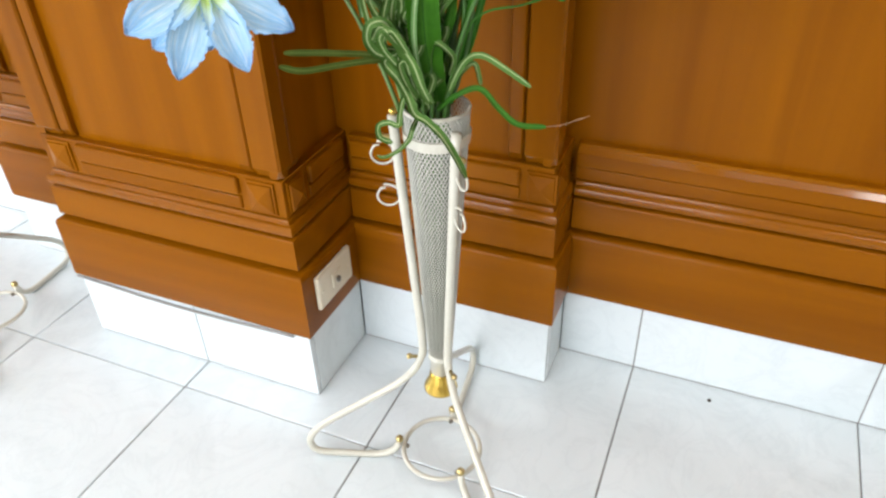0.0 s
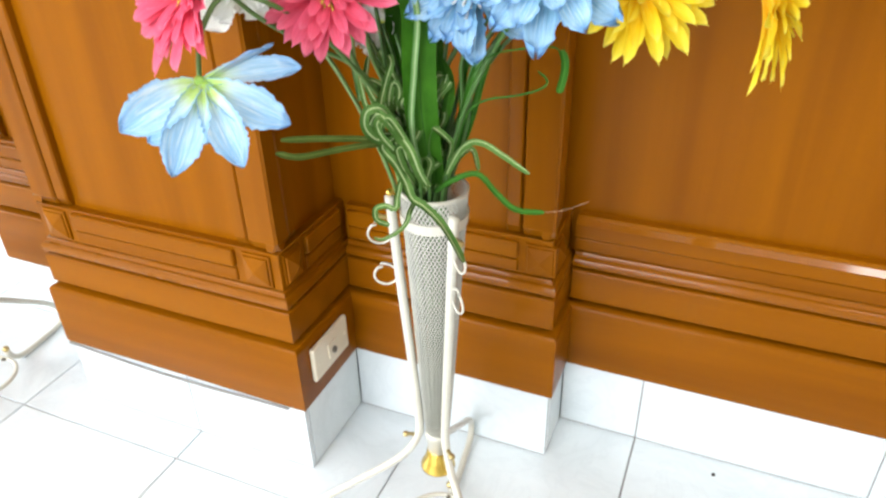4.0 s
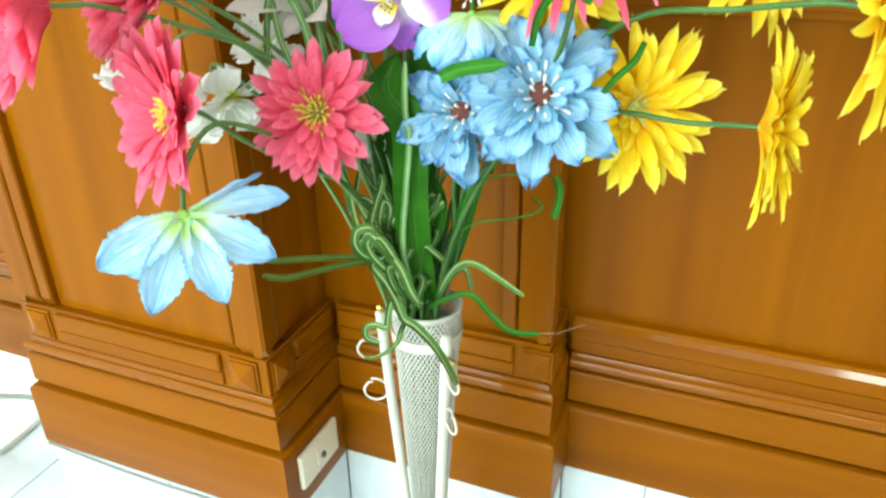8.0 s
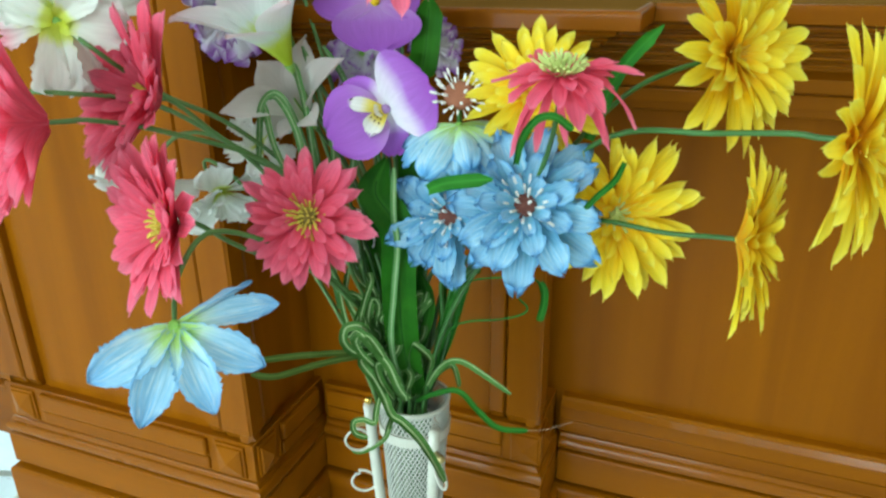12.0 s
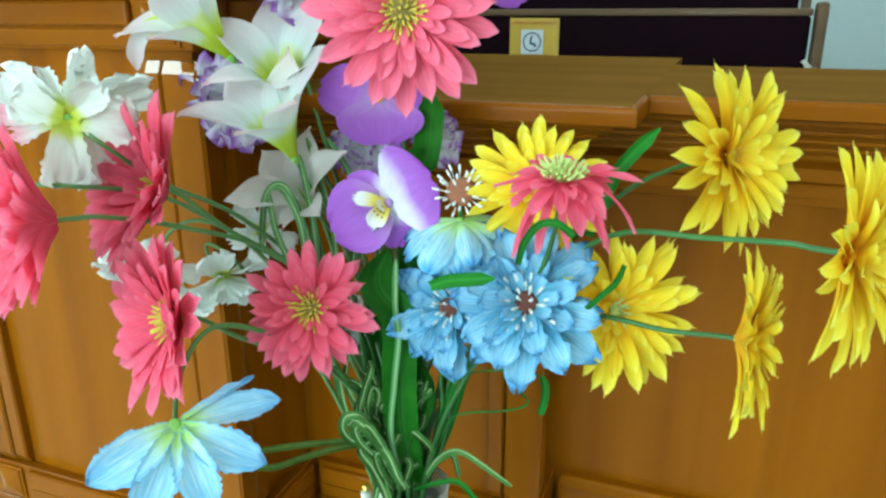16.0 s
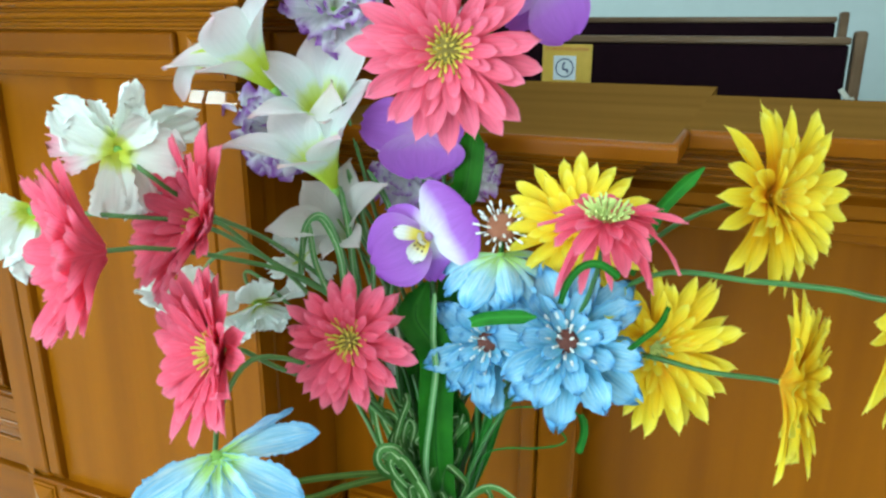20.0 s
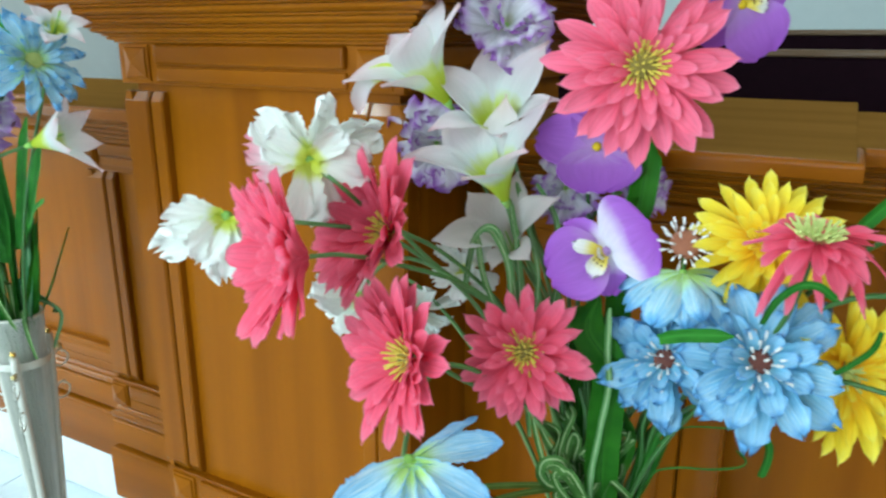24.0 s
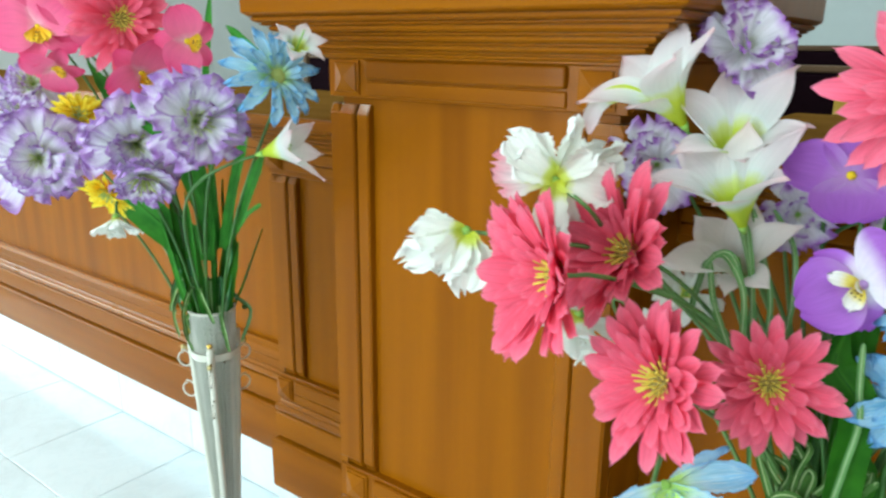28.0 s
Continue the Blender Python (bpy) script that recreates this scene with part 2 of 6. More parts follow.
def petal_mat(name, stops, vein=0.16, edge=None, thin=0.24, rough=0.7, streak=None, rib_shade=0.6):
    """Printed fabric petal: colour runs from its base (u 0) to its tip (u 1); edge tints the rim."""
    m, nt, b = material(name, rough, 0, 0.25)
    tc = nt.nodes.new("ShaderNodeTexCoord")
    sep = nt.nodes.new("ShaderNodeSeparateXYZ")
    nt.links.new(tc.outputs["UV"], sep.inputs[0])
    wob = noise_tex(nt, coords(nt, (1, 1, 1), "Object"), 60, 3)
    u = node(nt, "ShaderNodeMath")
    u.operation = "MULTIPLY_ADD"
    u.inputs[1].default_value = 0.16
    sub = node(nt, "ShaderNodeMath")
    sub.operation = "SUBTRACT"
    sub.inputs[1].default_value = 0.08
    nt.links.new(sep.outputs[0], sub.inputs[0])
    nt.links.new(wob, u.inputs[0])
    nt.links.new(sub.outputs[0], u.inputs[2])
    col = ramp(nt, u.outputs[0], stops)
    if streak:
        fib = noise_tex(nt, coords(nt, (3.0, 22, 1), "UV"), 1.0, 3, 0.6, 0.6)
        pat = noise_tex(nt, coords(nt), 38, 2)
        fib = mix(nt, 1.0, ramp(nt, fib, [(0.46, (0, 0, 0)), (0.64, (1, 1, 1))]), ramp(nt, pat, [(0.35, (0.25, 0.25, 0.25)), (0.65, (1, 1, 1))]), "MULTIPLY")
        col = mix(nt, fib, col, streak)
    if edge:
        pp = node(nt, "ShaderNodeMath")
        pp.operation = "PINGPONG"
        pp.inputs[1].default_value = 0.5
        nt.links.new(sep.outputs[1], pp.inputs[0])
        f = ramp(nt, pp.outputs[0], [(0.01, (1, 1, 1)), (0.08, (0, 0, 0))])
        f2 = ramp(nt, u.outputs[0], [(0.86, (0, 0, 0)), (1.0, (1, 1, 1))])
        f3 = mix(nt, 1.0, f, f2, "LIGHTEN")
        col = mix(nt, f3, col, edge)
    st = noise_tex(nt, coords(nt, (2.5, 46, 1), "UV"), 1.0, 3)
    tint = ramp(nt, st, [(0.3, (1 - vein, 1 - vein, 1 - vein)), (0.62, (1, 1, 1))])
    col = mix(nt, 1.0, col, tint, "MULTIPLY")
    # pressed ridges along the petal, with the shade of their creases in the colour
    wav = node(nt, "ShaderNodeMath")
    wav.operation = "MULTIPLY_ADD"
    wav.inputs[1].default_value = 0.10
    nt.links.new(noise_tex(nt, coords(nt, (3, 3, 1), "UV"), 1.0, 2), wav.inputs[0])
    nt.links.new(sep.outputs[1], wav.inputs[2])
    many = node(nt, "ShaderNodeMath")
    many.operation = "MULTIPLY"
    many.inputs[1].default_value = 4.0
    nt.links.new(wav.outputs[0], many.inputs[0])
    fold = node(nt, "ShaderNodeMath")
    fold.operation = "PINGPONG"
    fold.inputs[1].default_value = 0.5
    nt.links.new(many.outputs[0], fold.inputs[0])
    rib = ramp(nt, fold.outputs[0], [(0.0, (0.80, 0.80, 0.80)), (0.16, (1, 1, 1))])
    col = mix(nt, rib_shade, col, rib, "MULTIPLY")
    st = mix(nt, 0.45, st, rib)
    info = nt.nodes.new("ShaderNodeObjectInfo")
    var = ramp(nt, info.outputs["Random"], [(0, (0.92, 0.92, 0.92)), (1, (1, 1, 1))])
    col = mix(nt, 1.0, col, var, "MULTIPLY")
    nt.links.new(col, b.inputs["Base Color"])
    bump(nt, b, mix(nt, 0.5, st, noise_tex(nt, coords(nt), 170, 4)), 0.75, 0.0014)
    tr = nt.nodes.new("ShaderNodeBsdfTranslucent")
    nt.links.new(col, tr.inputs["Color"])
    ms = nt.nodes.new("ShaderNodeMixShader")
    ms.inputs[0].default_value = thin
    out = nt.nodes["Material Output"]
    nt.links.new(b.outputs[0], ms.inputs[1])
    nt.links.new(tr.outputs[0], ms.inputs[2])
    nt.links.new(ms.outputs[0], out.inputs["Surface"])
    return m


M_RED = petal_mat("coral_petal", [(0, (0.78, 0.06, 0.12)), (0.3, (0.90, 0.10, 0.19)), (0.8, (0.94, 0.155, 0.27)), (1, (0.96, 0.26, 0.38))], thin=0.44, streak=(0.95, 0.21, 0.34))
M_PINKTOP = petal_mat("salmon_petal", [(0, (0.74, 0.08, 0.13)), (0.4, (0.90, 0.12, 0.22)), (0.85, (0.93, 0.18, 0.30)), (1, (0.95, 0.28, 0.42))], thin=0.3, streak=(0.94, 0.24, 0.36))
M_YEL = petal_mat("yellow_petal", [(0, (0.95, 0.42, 0.0)), (0.25, (0.97, 0.52, 0.0)), (0.5, (0.98, 0.66, 0.0)), (0.82, (0.98, 0.80, 0.03)), (1, (0.98, 0.88, 0.14))], 0.10, thin=0.36, rib_shade=0.4, streak=(0.95, 0.80, 0.10))
M_BLUE = petal_mat("blue_petal", [(0, (0.10, 0.32, 0.38)), (0.28, (0.20, 0.46, 0.60)), (0.55, (0.26, 0.55, 0.80)), (0.85, (0.36, 0.62, 0.87)), (1, (0.24, 0.50, 0.84))], 0.3, (0.20, 0.44, 0.78), streak=(0.56, 0.76, 0.88))
M_BLUE_PALE = petal_mat("pale_blue_petal", [(0, (0.46, 0.74, 0.06)), (0.15, (0.54, 0.80, 0.20)), (0.26, (0.62, 0.83, 0.68)), (0.40, (0.45, 0.70, 0.88)), (0.8, (0.30, 0.58, 0.88)), (1, (0.17, 0.43, 0.84))], 0.24, (0.30, 0.57, 0.88), streak=(0.78, 0.88, 0.92))
M_BLUE_GREEN = petal_mat("green_hearted_blue_petal", [(0, (0.46, 0.74, 0.06)), (0.24, (0.52, 0.78, 0.22)), (0.38, (0.55, 0.80, 0.52)), (0.52, (0.46, 0.72, 0.84)), (0.85, (0.34, 0.62, 0.88)), (1, (0.22, 0.50, 0.86))], 0.24, (0.22, 0.50, 0.86), streak=(0.70, 0.85, 0.90))
M_LILY = petal_mat("lily_petal", [(0, (0.54, 0.64, 0.02)), (0.32, (0.66, 0.76, 0.08)), (0.42, (0.72, 0.80, 0.36)), (0.50, (0.80, 0.85, 0.82)), (0.70, (0.83, 0.77, 0.78)), (0.9, (0.80, 0.66, 0.68)), (1, (0.80, 0.56, 0.58))], 0.08, thin=0.34, rib_shade=0.14)
M_LILY_FADED = petal_mat("faded_lily_petal", [(0, (0.46, 0.56, 0.20)), (0.2, (0.68, 0.70, 0.56)), (0.4, (0.76, 0.74, 0.70)), (1, (0.78, 0.68, 0.66))], 0.08, thin=0.4, rib_shade=0.14)
for m_ in (M_LILY, M_LILY_FADED):      # sheer gauze
    m_.node_tree.nodes["Principled BSDF"].inputs["Alpha"].default_value = 0.86
M_PEONY = petal_mat("white_petal", [(0, (0.58, 0.66, 0.04)), (0.16, (0.66, 0.74, 0.14)), (0.30, (0.83, 0.86, 0.77)), (1, (0.90, 0.91, 0.88))], 0.10, thin=0.24, rib_shade=0.2)
M_PEONY_P = petal_mat("white_petal_with_pink", [(0, (0.60, 0.74, 0.06)), (0.2, (0.72, 0.80, 0.30)), (0.5, (0.86, 0.80, 0.78)), (0.8, (0.86, 0.50, 0.56)), (1, (0.88, 0.36, 0.46))], 0.12, thin=0.4)
M_CARN = petal_mat("carnation_petal", [(0, (0.62, 0.68, 0.24)), (0.2, (0.80, 0.80, 0.74)), (0.58, (0.80, 0.77, 0.84)), (0.80, (0.60, 0.44, 0.74)), (1, (0.30, 0.10, 0.48))], 0.16, (0.46, 0.26, 0.64), streak=(0.84, 0.82, 0.86))
M_CARN_W = petal_mat("pale_carnation_petal", [(0, (0.62, 0.66, 0.44)), (0.25, (0.76, 0.75, 0.76)), (0.68, (0.74, 0.70, 0.78)), (0.88, (0.54, 0.36, 0.68)), (1, (0.32, 0.10, 0.50))], 0.16)
M_ORCHID = petal_mat("violet_orchid_petal", [(0, (0.80, 0.77, 0.84)), (0.27, (0.74, 0.64, 0.84)), (0.52, (0.42, 0.16, 0.66)), (1, (0.34, 0.09, 0.54))], 0.12, rib_shade=0.2)
M_ORCHID_V = petal_mat("plain_violet_petal", [(0, (0.50, 0.30, 0.66)), (0.4, (0.38, 0.14, 0.58)), (1, (0.32, 0.09, 0.52))], 0.12, rib_shade=0.2)
M_ORCHID_P = petal_mat("pink_orchid_petal", [(0, (0.90, 0.50, 0.58)), (0.22, (0.85, 0.19, 0.35)), (0.75, (0.80, 0.11, 0.27)), (1, (0.75, 0.06, 0.20))], 0.12, rib_shade=0.3)
M_LIP = petal_mat("orchid_lip", [(0, (0.84, 0.62, 0.02)), (0.45, (0.86, 0.74, 0.16)), (0.7, (0.84, 0.82, 0.72)), (1, (0.84, 0.82, 0.78))], 0.1)
M_LIP_Y = petal_mat("yellow_orchid_lip", [(0, (0.84, 0.40, 0.01)), (0.5, (0.88, 0.56, 0.02)), (1, (0.90, 0.68, 0.06))], 0.1)
M_CENTRE_Y = speckled("yellow_stamen", (0.58, 0.46, 0.05), (0.74, 0.60, 0.10), 90, 0.7)
M_CENTRE_O = speckled("olive_brown_disc", (0.13, 0.10, 0.02), (0.30, 0.22, 0.04), 120, 0.8, bumps=0.4)
M_CENTRE_A = speckled("amber_stamen", (0.62, 0.36, 0.01), (0.80, 0.52, 0.03), 120, 0.7)
M_CENTRE_G = speckled("green_stamen", (0.24, 0.34, 0.08), (0.52, 0.52, 0.16), 120, 0.7)
M_CENTRE_L = speckled("pale_green_stamen", (0.40, 0.52, 0.12), (0.66, 0.68, 0.26), 120, 0.7)
M_CENTRE_R = speckled("dark_red_disc", (0.06, 0.012, 0.01), (0.16, 0.05, 0.03), 160, 0.8, bumps=0.5)
M_CENTRE_B = speckled("brown_disc", (0.20, 0.07, 0.035), (0.32, 0.12, 0.06), 120, 0.8, bumps=0.5)
M_STAMEN_W = speckled("white_stamen", (0.66, 0.64, 0.60), (0.80, 0.78, 0.74), 90, 0.6)
M_CALYX = speckled("calyx_green", (0.16, 0.34, 0.05), (0.30, 0.50, 0.09), 50, 0.6)


def blade_mat(name, dark, light, stripe=None):
    m, nt, b = material(name, 0.55, 0, 0.10)
    tc = nt.nodes.new("ShaderNodeTexCoord")
    sep = nt.nodes.new("ShaderNodeSeparateXYZ")
    nt.links.new(tc.outputs["UV"], sep.inputs[0])
    n = noise_tex(nt, coords(nt), 35, 4)
    col = ramp(nt, n, [(0.3, dark), (0.7, light)])
    if stripe:
        f = ramp(nt, sep.outputs[1], [(0.38, (0, 0, 0)), (0.46, (1, 1, 1)), (0.54, (1, 1, 1)), (0.62, (0, 0, 0))])
        col = mix(nt, f, col, stripe)
    fine = noise_tex(nt, coords(nt, (1, 60, 1), "UV"), 1, 2)
    col = mix(nt, 0.5, col, ramp(nt, fine, [(0.3, (0.7, 0.7, 0.7)), (0.7, (1, 1, 1))]), "MULTIPLY")
    nt.links.new(col, b.inputs["Base Color"])
    bump(nt, b, fine, 0.3, 0.001)
    return m


M_GRASS = blade_mat("variegated_blade", (0.045, 0.115, 0.018), (0.085, 0.175, 0.038), (0.36, 0.45, 0.22))
M_BLADE = blade_mat("green_blade", (0.016, 0.085, 0.006), (0.032, 0.13, 0.010), (0.05, 0.17, 0.022))
M_STEMLEAF = blade_mat("mid_green_blade", (0.016, 0.075, 0.006), (0.032, 0.12, 0.012))
# Brighter copy of the leaf green: light from behind put into the colour.
M_LEAF_LIT = blade_mat("lit_green_leaf", (0.022, 0.11, 0.010), (0.05, 0.19, 0.018), (0.055, 0.20, 0.022))
M_CURL = blade_mat("pale_curled_blade", (0.04, 0.15, 0.05), (0.10, 0.26, 0.10), (0.28, 0.40, 0.22))
# Pale blade green, brightened in the colour to offset shade between the stems.
M_ARCH = blade_mat("brightened_striped_blade", (0.10, 0.22, 0.06), (0.15, 0.29, 0.10), (0.40, 0.50, 0.28))
M_OLIVE = blade_mat("olive_blade", (0.055, 0.085, 0.012), (0.09, 0.13, 0.024), (0.12, 0.17, 0.04))
M_LEAF = blade_mat("dark_leaf", (0.018, 0.085, 0.003), (0.034, 0.135, 0.006), (0.042, 0.15, 0.010))


# ---- building helpers ----
def mesh_of(bm, name, mat, smooth=False):
    me = bpy.data.meshes.new(name)
    bm.to_mesh(me)
    bm.free()
    me.materials.append(mat)
    if smooth:
        me.polygons.foreach_set("use_smooth", [True] * len(me.polygons))
        if smooth is not True:
            me.set_sharp_from_angle(angle=radians(smooth))
    return me


def part(name, data, parent=None, matrix=None, label=""):
    ob = new(name, data)
    if parent:
        ob.parent = parent
    if matrix is not None:
        ob.matrix_basis = matrix
    if label:
        tagged(ob, label)
    return ob


def box_bm(x0, x1, y0, y1, z0, z1, bev=0.0, seg=2):
    bm = bmesh.new()
    bmesh.ops.create_cube(bm, size=1, matrix=Matrix.Translation(((x0 + x1) / 2, (y0 + y1) / 2, (z0 + z1) / 2)) @ Matrix.Diagonal((x1 - x0, y1 - y0, z1 - z0, 1)))
    if bev:
        bmesh.ops.bevel(bm, geom=bm.edges[:], offset=bev, segments=seg, profile=0.5, affect="EDGES")
    return bm


def box(name, mat, x0, x1, y0, y1, z0, z1, bev=0.0, parent=None, label="", seg=2):
    """A bevelled block, its mesh centred on its own origin."""
    c = ((x0 + x1) / 2, (y0 + y1) / 2, (z0 + z1) / 2)
    me = mesh_of(box_bm(x0 - c[0], x1 - c[0], y0 - c[1], y1 - c[1], z0 - c[2], z1 - c[2], bev, seg), name, mat)
    return part(name, me, parent, Matrix.Translation(c), label)


def sweep_bm(path, profile):
    """A moulding: profile points (outwards, z) carried along a plan line, mitred at its corners."""
    pts = [Vector(p) for p in path]
    nrm = []
    for a, b in zip(pts, pts[1:]):
        d = (b - a).normalized()
        nrm.append(Vector((d.y, -d.x)))
    bm = bmesh.new()
    rings = []
    for i, p in enumerate(pts):
        a, b = nrm[max(i - 1, 0)], nrm[min(i, len(nrm) - 1)]
        mit = (a + b) / (1 + a.dot(b))
        rings.append([bm.verts.new((p.x + mit.x * o, p.y + mit.y * o, z)) for o, z in profile])
    k = len(profile)
    for r, s in zip(rings, rings[1:]):
        for j in range(k):
            bm.faces.new((r[j], r[(j + 1) % k], s[(j + 1) % k], s[j]))
    bm.faces.new(rings[0][::-1])
    bm.faces.new(rings[-1])
    bmesh.ops.recalc_face_normals(bm, faces=bm.faces[:])
    return bm


def moulding(name, mat, path, profile, parent, bev=0.0015, smooth=38):
    bm = sweep_bm(path, profile)
    if bev:
        sharp = [e for e in bm.edges if len(e.link_faces) == 2 and e.calc_face_angle(0) > 0.6]
        bmesh.ops.bevel(bm, geom=sharp, offset=bev, segments=1, profile=0.5, affect="EDGES")
    return part(name, mesh_of(bm, name, mat, smooth), parent)


def bezier(p0, p1, p2, p3, n):
    out = []
    for i in range(n + 1):
        t = i / n
        out.append(Vector(p0) * (1 - t) ** 3 + Vector(p1) * 3 * t * (1 - t) ** 2 + Vector(p2) * 3 * t * t * (1 - t) + Vector(p3) * t ** 3)
    return out


def spline(pts, n):
    """Catmull-Rom through control points, n steps a span."""
    p = [Vector(q) for q in pts]
    p = [p[0] * 2 - p[1]] + p + [p[-1] * 2 - p[-2]]
    out = []
    for i in range(1, len(p) - 2):
        for k in range(n):
            t = k / n
            a, b, c, d = p[i - 1], p[i], p[i + 1], p[i + 2]
            out.append(0.5 * (2 * b + (c - a) * t + (2 * a - 5 * b + 4 * c - d) * t * t + (3 * b - a - 3 * c + d) * t ** 3))
    out.append(p[-2])
    return out


def frames(pts):
    """Tangent and two carried-along normals at each point of a line."""
    out, side = [], None
    for i, p in enumerate(pts):
        t = (pts[min(i + 1, len(pts) - 1)] - pts[max(i - 1, 0)]).normalized()
        if side is None:
            side = t.orthogonal().normalized()
        side = (side - t * side.dot(t)).normalized()
        out.append((p, t, side, t.cross(side)))
    return out


def tube_bm(pts, radius, sides=8, bm=None, caps=True):
    bm = bm or bmesh.new()
    rings = []
    fr = frames(pts)
    for i, (p, _, a, b) in enumerate(fr):
        r = radius(i / (len(pts) - 1)) if callable(radius) else radius
        rings.append([bm.verts.new(p + (a * math.cos(w) + b * math.sin(w)) * r) for w in (2 * math.pi * k / sides for k in range(sides))])
    for r, s in zip(rings, rings[1:]):
        for k in range(sides):
            bm.faces.new((r[k], r[(k + 1) % sides], s[(k + 1) % sides], s[k]))
    if caps:
        bm.faces.new(rings[0][::-1])
        bm.faces.new(rings[-1])
    return bm


def lathe_bm(profile, sides=24, bm=None, ring=False):
    bm = bm or bmesh.new()
    rings = [[bm.verts.new((r * math.cos(2 * math.pi * k / sides), r * math.sin(2 * math.pi * k / sides), z)) for k in range(sides)] for r, z in profile]
    for r, s in zip(rings, rings[1:]):
        for k in range(sides):
            bm.faces.new((r[k], r[(k + 1) % sides], s[(k + 1) % sides], s[k]))
    if ring:
        for k in range(sides):
            bm.faces.new((rings[-1][k], rings[-1][(k + 1) % sides], rings[0][(k + 1) % sides], rings[0][k]))
    else:
        bm.faces.new(rings[0][::-1])
        bm.faces.new(rings[-1])
    return bm


def sheet(name, mat, grid, rows, cols):
    """A smooth sheet from rows x cols points, with u along the rows and v across."""
    faces, uvs = [], []
    for i in range(rows - 1):
        for j in range(cols - 1):
            q = ((i, j), (i + 1, j), (i + 1, j + 1), (i, j + 1))
            faces.append([a * cols + b for a, b in q])
            uvs += [(a / (rows - 1), b / (cols - 1)) for a, b in q]
    me = bpy.data.meshes.new(name)
    me.from_pydata(grid, [], faces)
    me.uv_layers.new(name="UVMap").data.foreach_set("uv", [c for uv in uvs for c in uv])
    me.polygons.foreach_set("use_smooth", [True] * len(faces))
    me.materials.append(mat)
    return me


def ribbon(name, mat, pts, width, steps=6, cup=0.25, twist=0.0, toward=(0.37, -0.88, 0.3)):
    """A strap-shaped blade along control points, broad side turned to face outwards, tapering to its tip."""
    line = spline(pts, steps)
    blunt = 12 if width < 0.012 else 5
    grid, n = [], len(line)
    for i, p in enumerate(line):
        t = (line[min(i + 1, n - 1)] - line[max(i - 1, 0)]).normalized()
        f = Vector(toward)
        f = (f - t * f.dot(t)).normalized()
        s = t.cross(f)
        if twist:
            q = Matrix.Rotation(twist * i / n, 3, t)
            s, f = q @ s, q @ f
        w = width * min(1.0, 0.75 + 1.2 * i / n) * min(1.0, (1 - i / (n - 1)) * blunt + (0.15 if blunt < 6 else 0.5))
        for v in (-1, -0.5, 0, 0.5, 1):
            grid.append(p + s * (v * w / 2) + f * (cup * w * (v * v - 0.5)))
    return sheet(name, mat, grid, n, 5)


# ---- room shell ----
PITCH, TX, TY = 0.41, 0.553, -0.076
box("floor", M_GROUT, ROOM_X0, ROOM_X1, ROOM_Y0, ROOM_Y1, -0.12, -0.004)
floor = tagged(bpy.data.objects["floor"], "white marbled ceramic tile floor with grey grout", "floor", kind="structure")
tagged(box("ceiling", M_CEIL, ROOM_X0, ROOM_X1, ROOM_Y0, ROOM_Y1, ROOM_Z, ROOM_Z + 0.1), "plain off-white ceiling", "ceiling", kind="structure")
tagged(box("wall_north", M_WALL, ROOM_X0, ROOM_X1, ROOM_Y1, ROOM_Y1 + 0.15, 0, ROOM_Z), "pale blue-grey painted wall", "wall", kind="structure")
tagged(box("wall_east", M_WALL_TAN, ROOM_X1, ROOM_X1 + 0.15, ROOM_Y0, ROOM_Y1, 0, ROOM_Z), "unseen wall toned tan to cut bounced light", "wall", kind="structure")


def wall_with_openings(name, axis, at, a0, a1, openings, z0, z1, mat):
    """A wall along x or y at a place, 0.15 thick outwards, with openings (from, to) through it."""
    bm = bmesh.new()
    ends = [a0] + [u for o in openings for u in o] + [a1]
    solid = [(u, v, 0, ROOM_Z) for u, v in zip(ends[::2], ends[1::2])]
    for u0, u1, w0, w1 in solid + [(u, v, w, x) for u, v in openings for w, x in ((0, z0), (z1, ROOM_Z))]:
        b = box_bm(at - 0.15, at, u0, u1, w0, w1) if axis == "y" else box_bm(u0, u1, at - 0.15, at, w0, w1)
        me = bpy.data.meshes.new("piece")
        b.to_mesh(me)
        b.free()
        bm.from_mesh(me)
        bpy.data.meshes.remove(me)
    ob = part(name, mesh_of(bm, name, mat))
    tagged(ob, "plain painted wall with a wide opening added for an area lamp", "wall", kind="structure")


# openings added where the area lamps stand
wall_with_openings("wall_west", "y", ROOM_X0, ROOM_Y0, ROOM_Y1, [(-3.0, -0.2)], 0.5, 2.5, M_WALL_WHITE)
wall_with_openings("wall_south", "x", ROOM_Y0, ROOM_X0, ROOM_X1, [(-2.05, 0.85)], 0.6, 2.6, M_WALL_SOUTH)
for lx, ly in CEIL:
    lamp = tagged(box("ceiling_light", M_CEIL, lx - 0.6, lx + 0.6, ly - (0.3 if ly < -1 else 0.16), ly + (0.3 if ly < -1 else 0.16), ROOM_Z - 0.07, ROOM_Z - 0.001, 0.006), "white rectangular ceiling panel added for light, out of view", "ceiling light")

# ---- panelled wooden counter ----
XL, XM, YD, YE = -0.556, 0.40, 0.193, 0.302      # pier's west side, corner of the bay, depths of bay and recess
XLM = XL - XM
END_E, END_W = 3.2, -4.4
BACK = 0.62


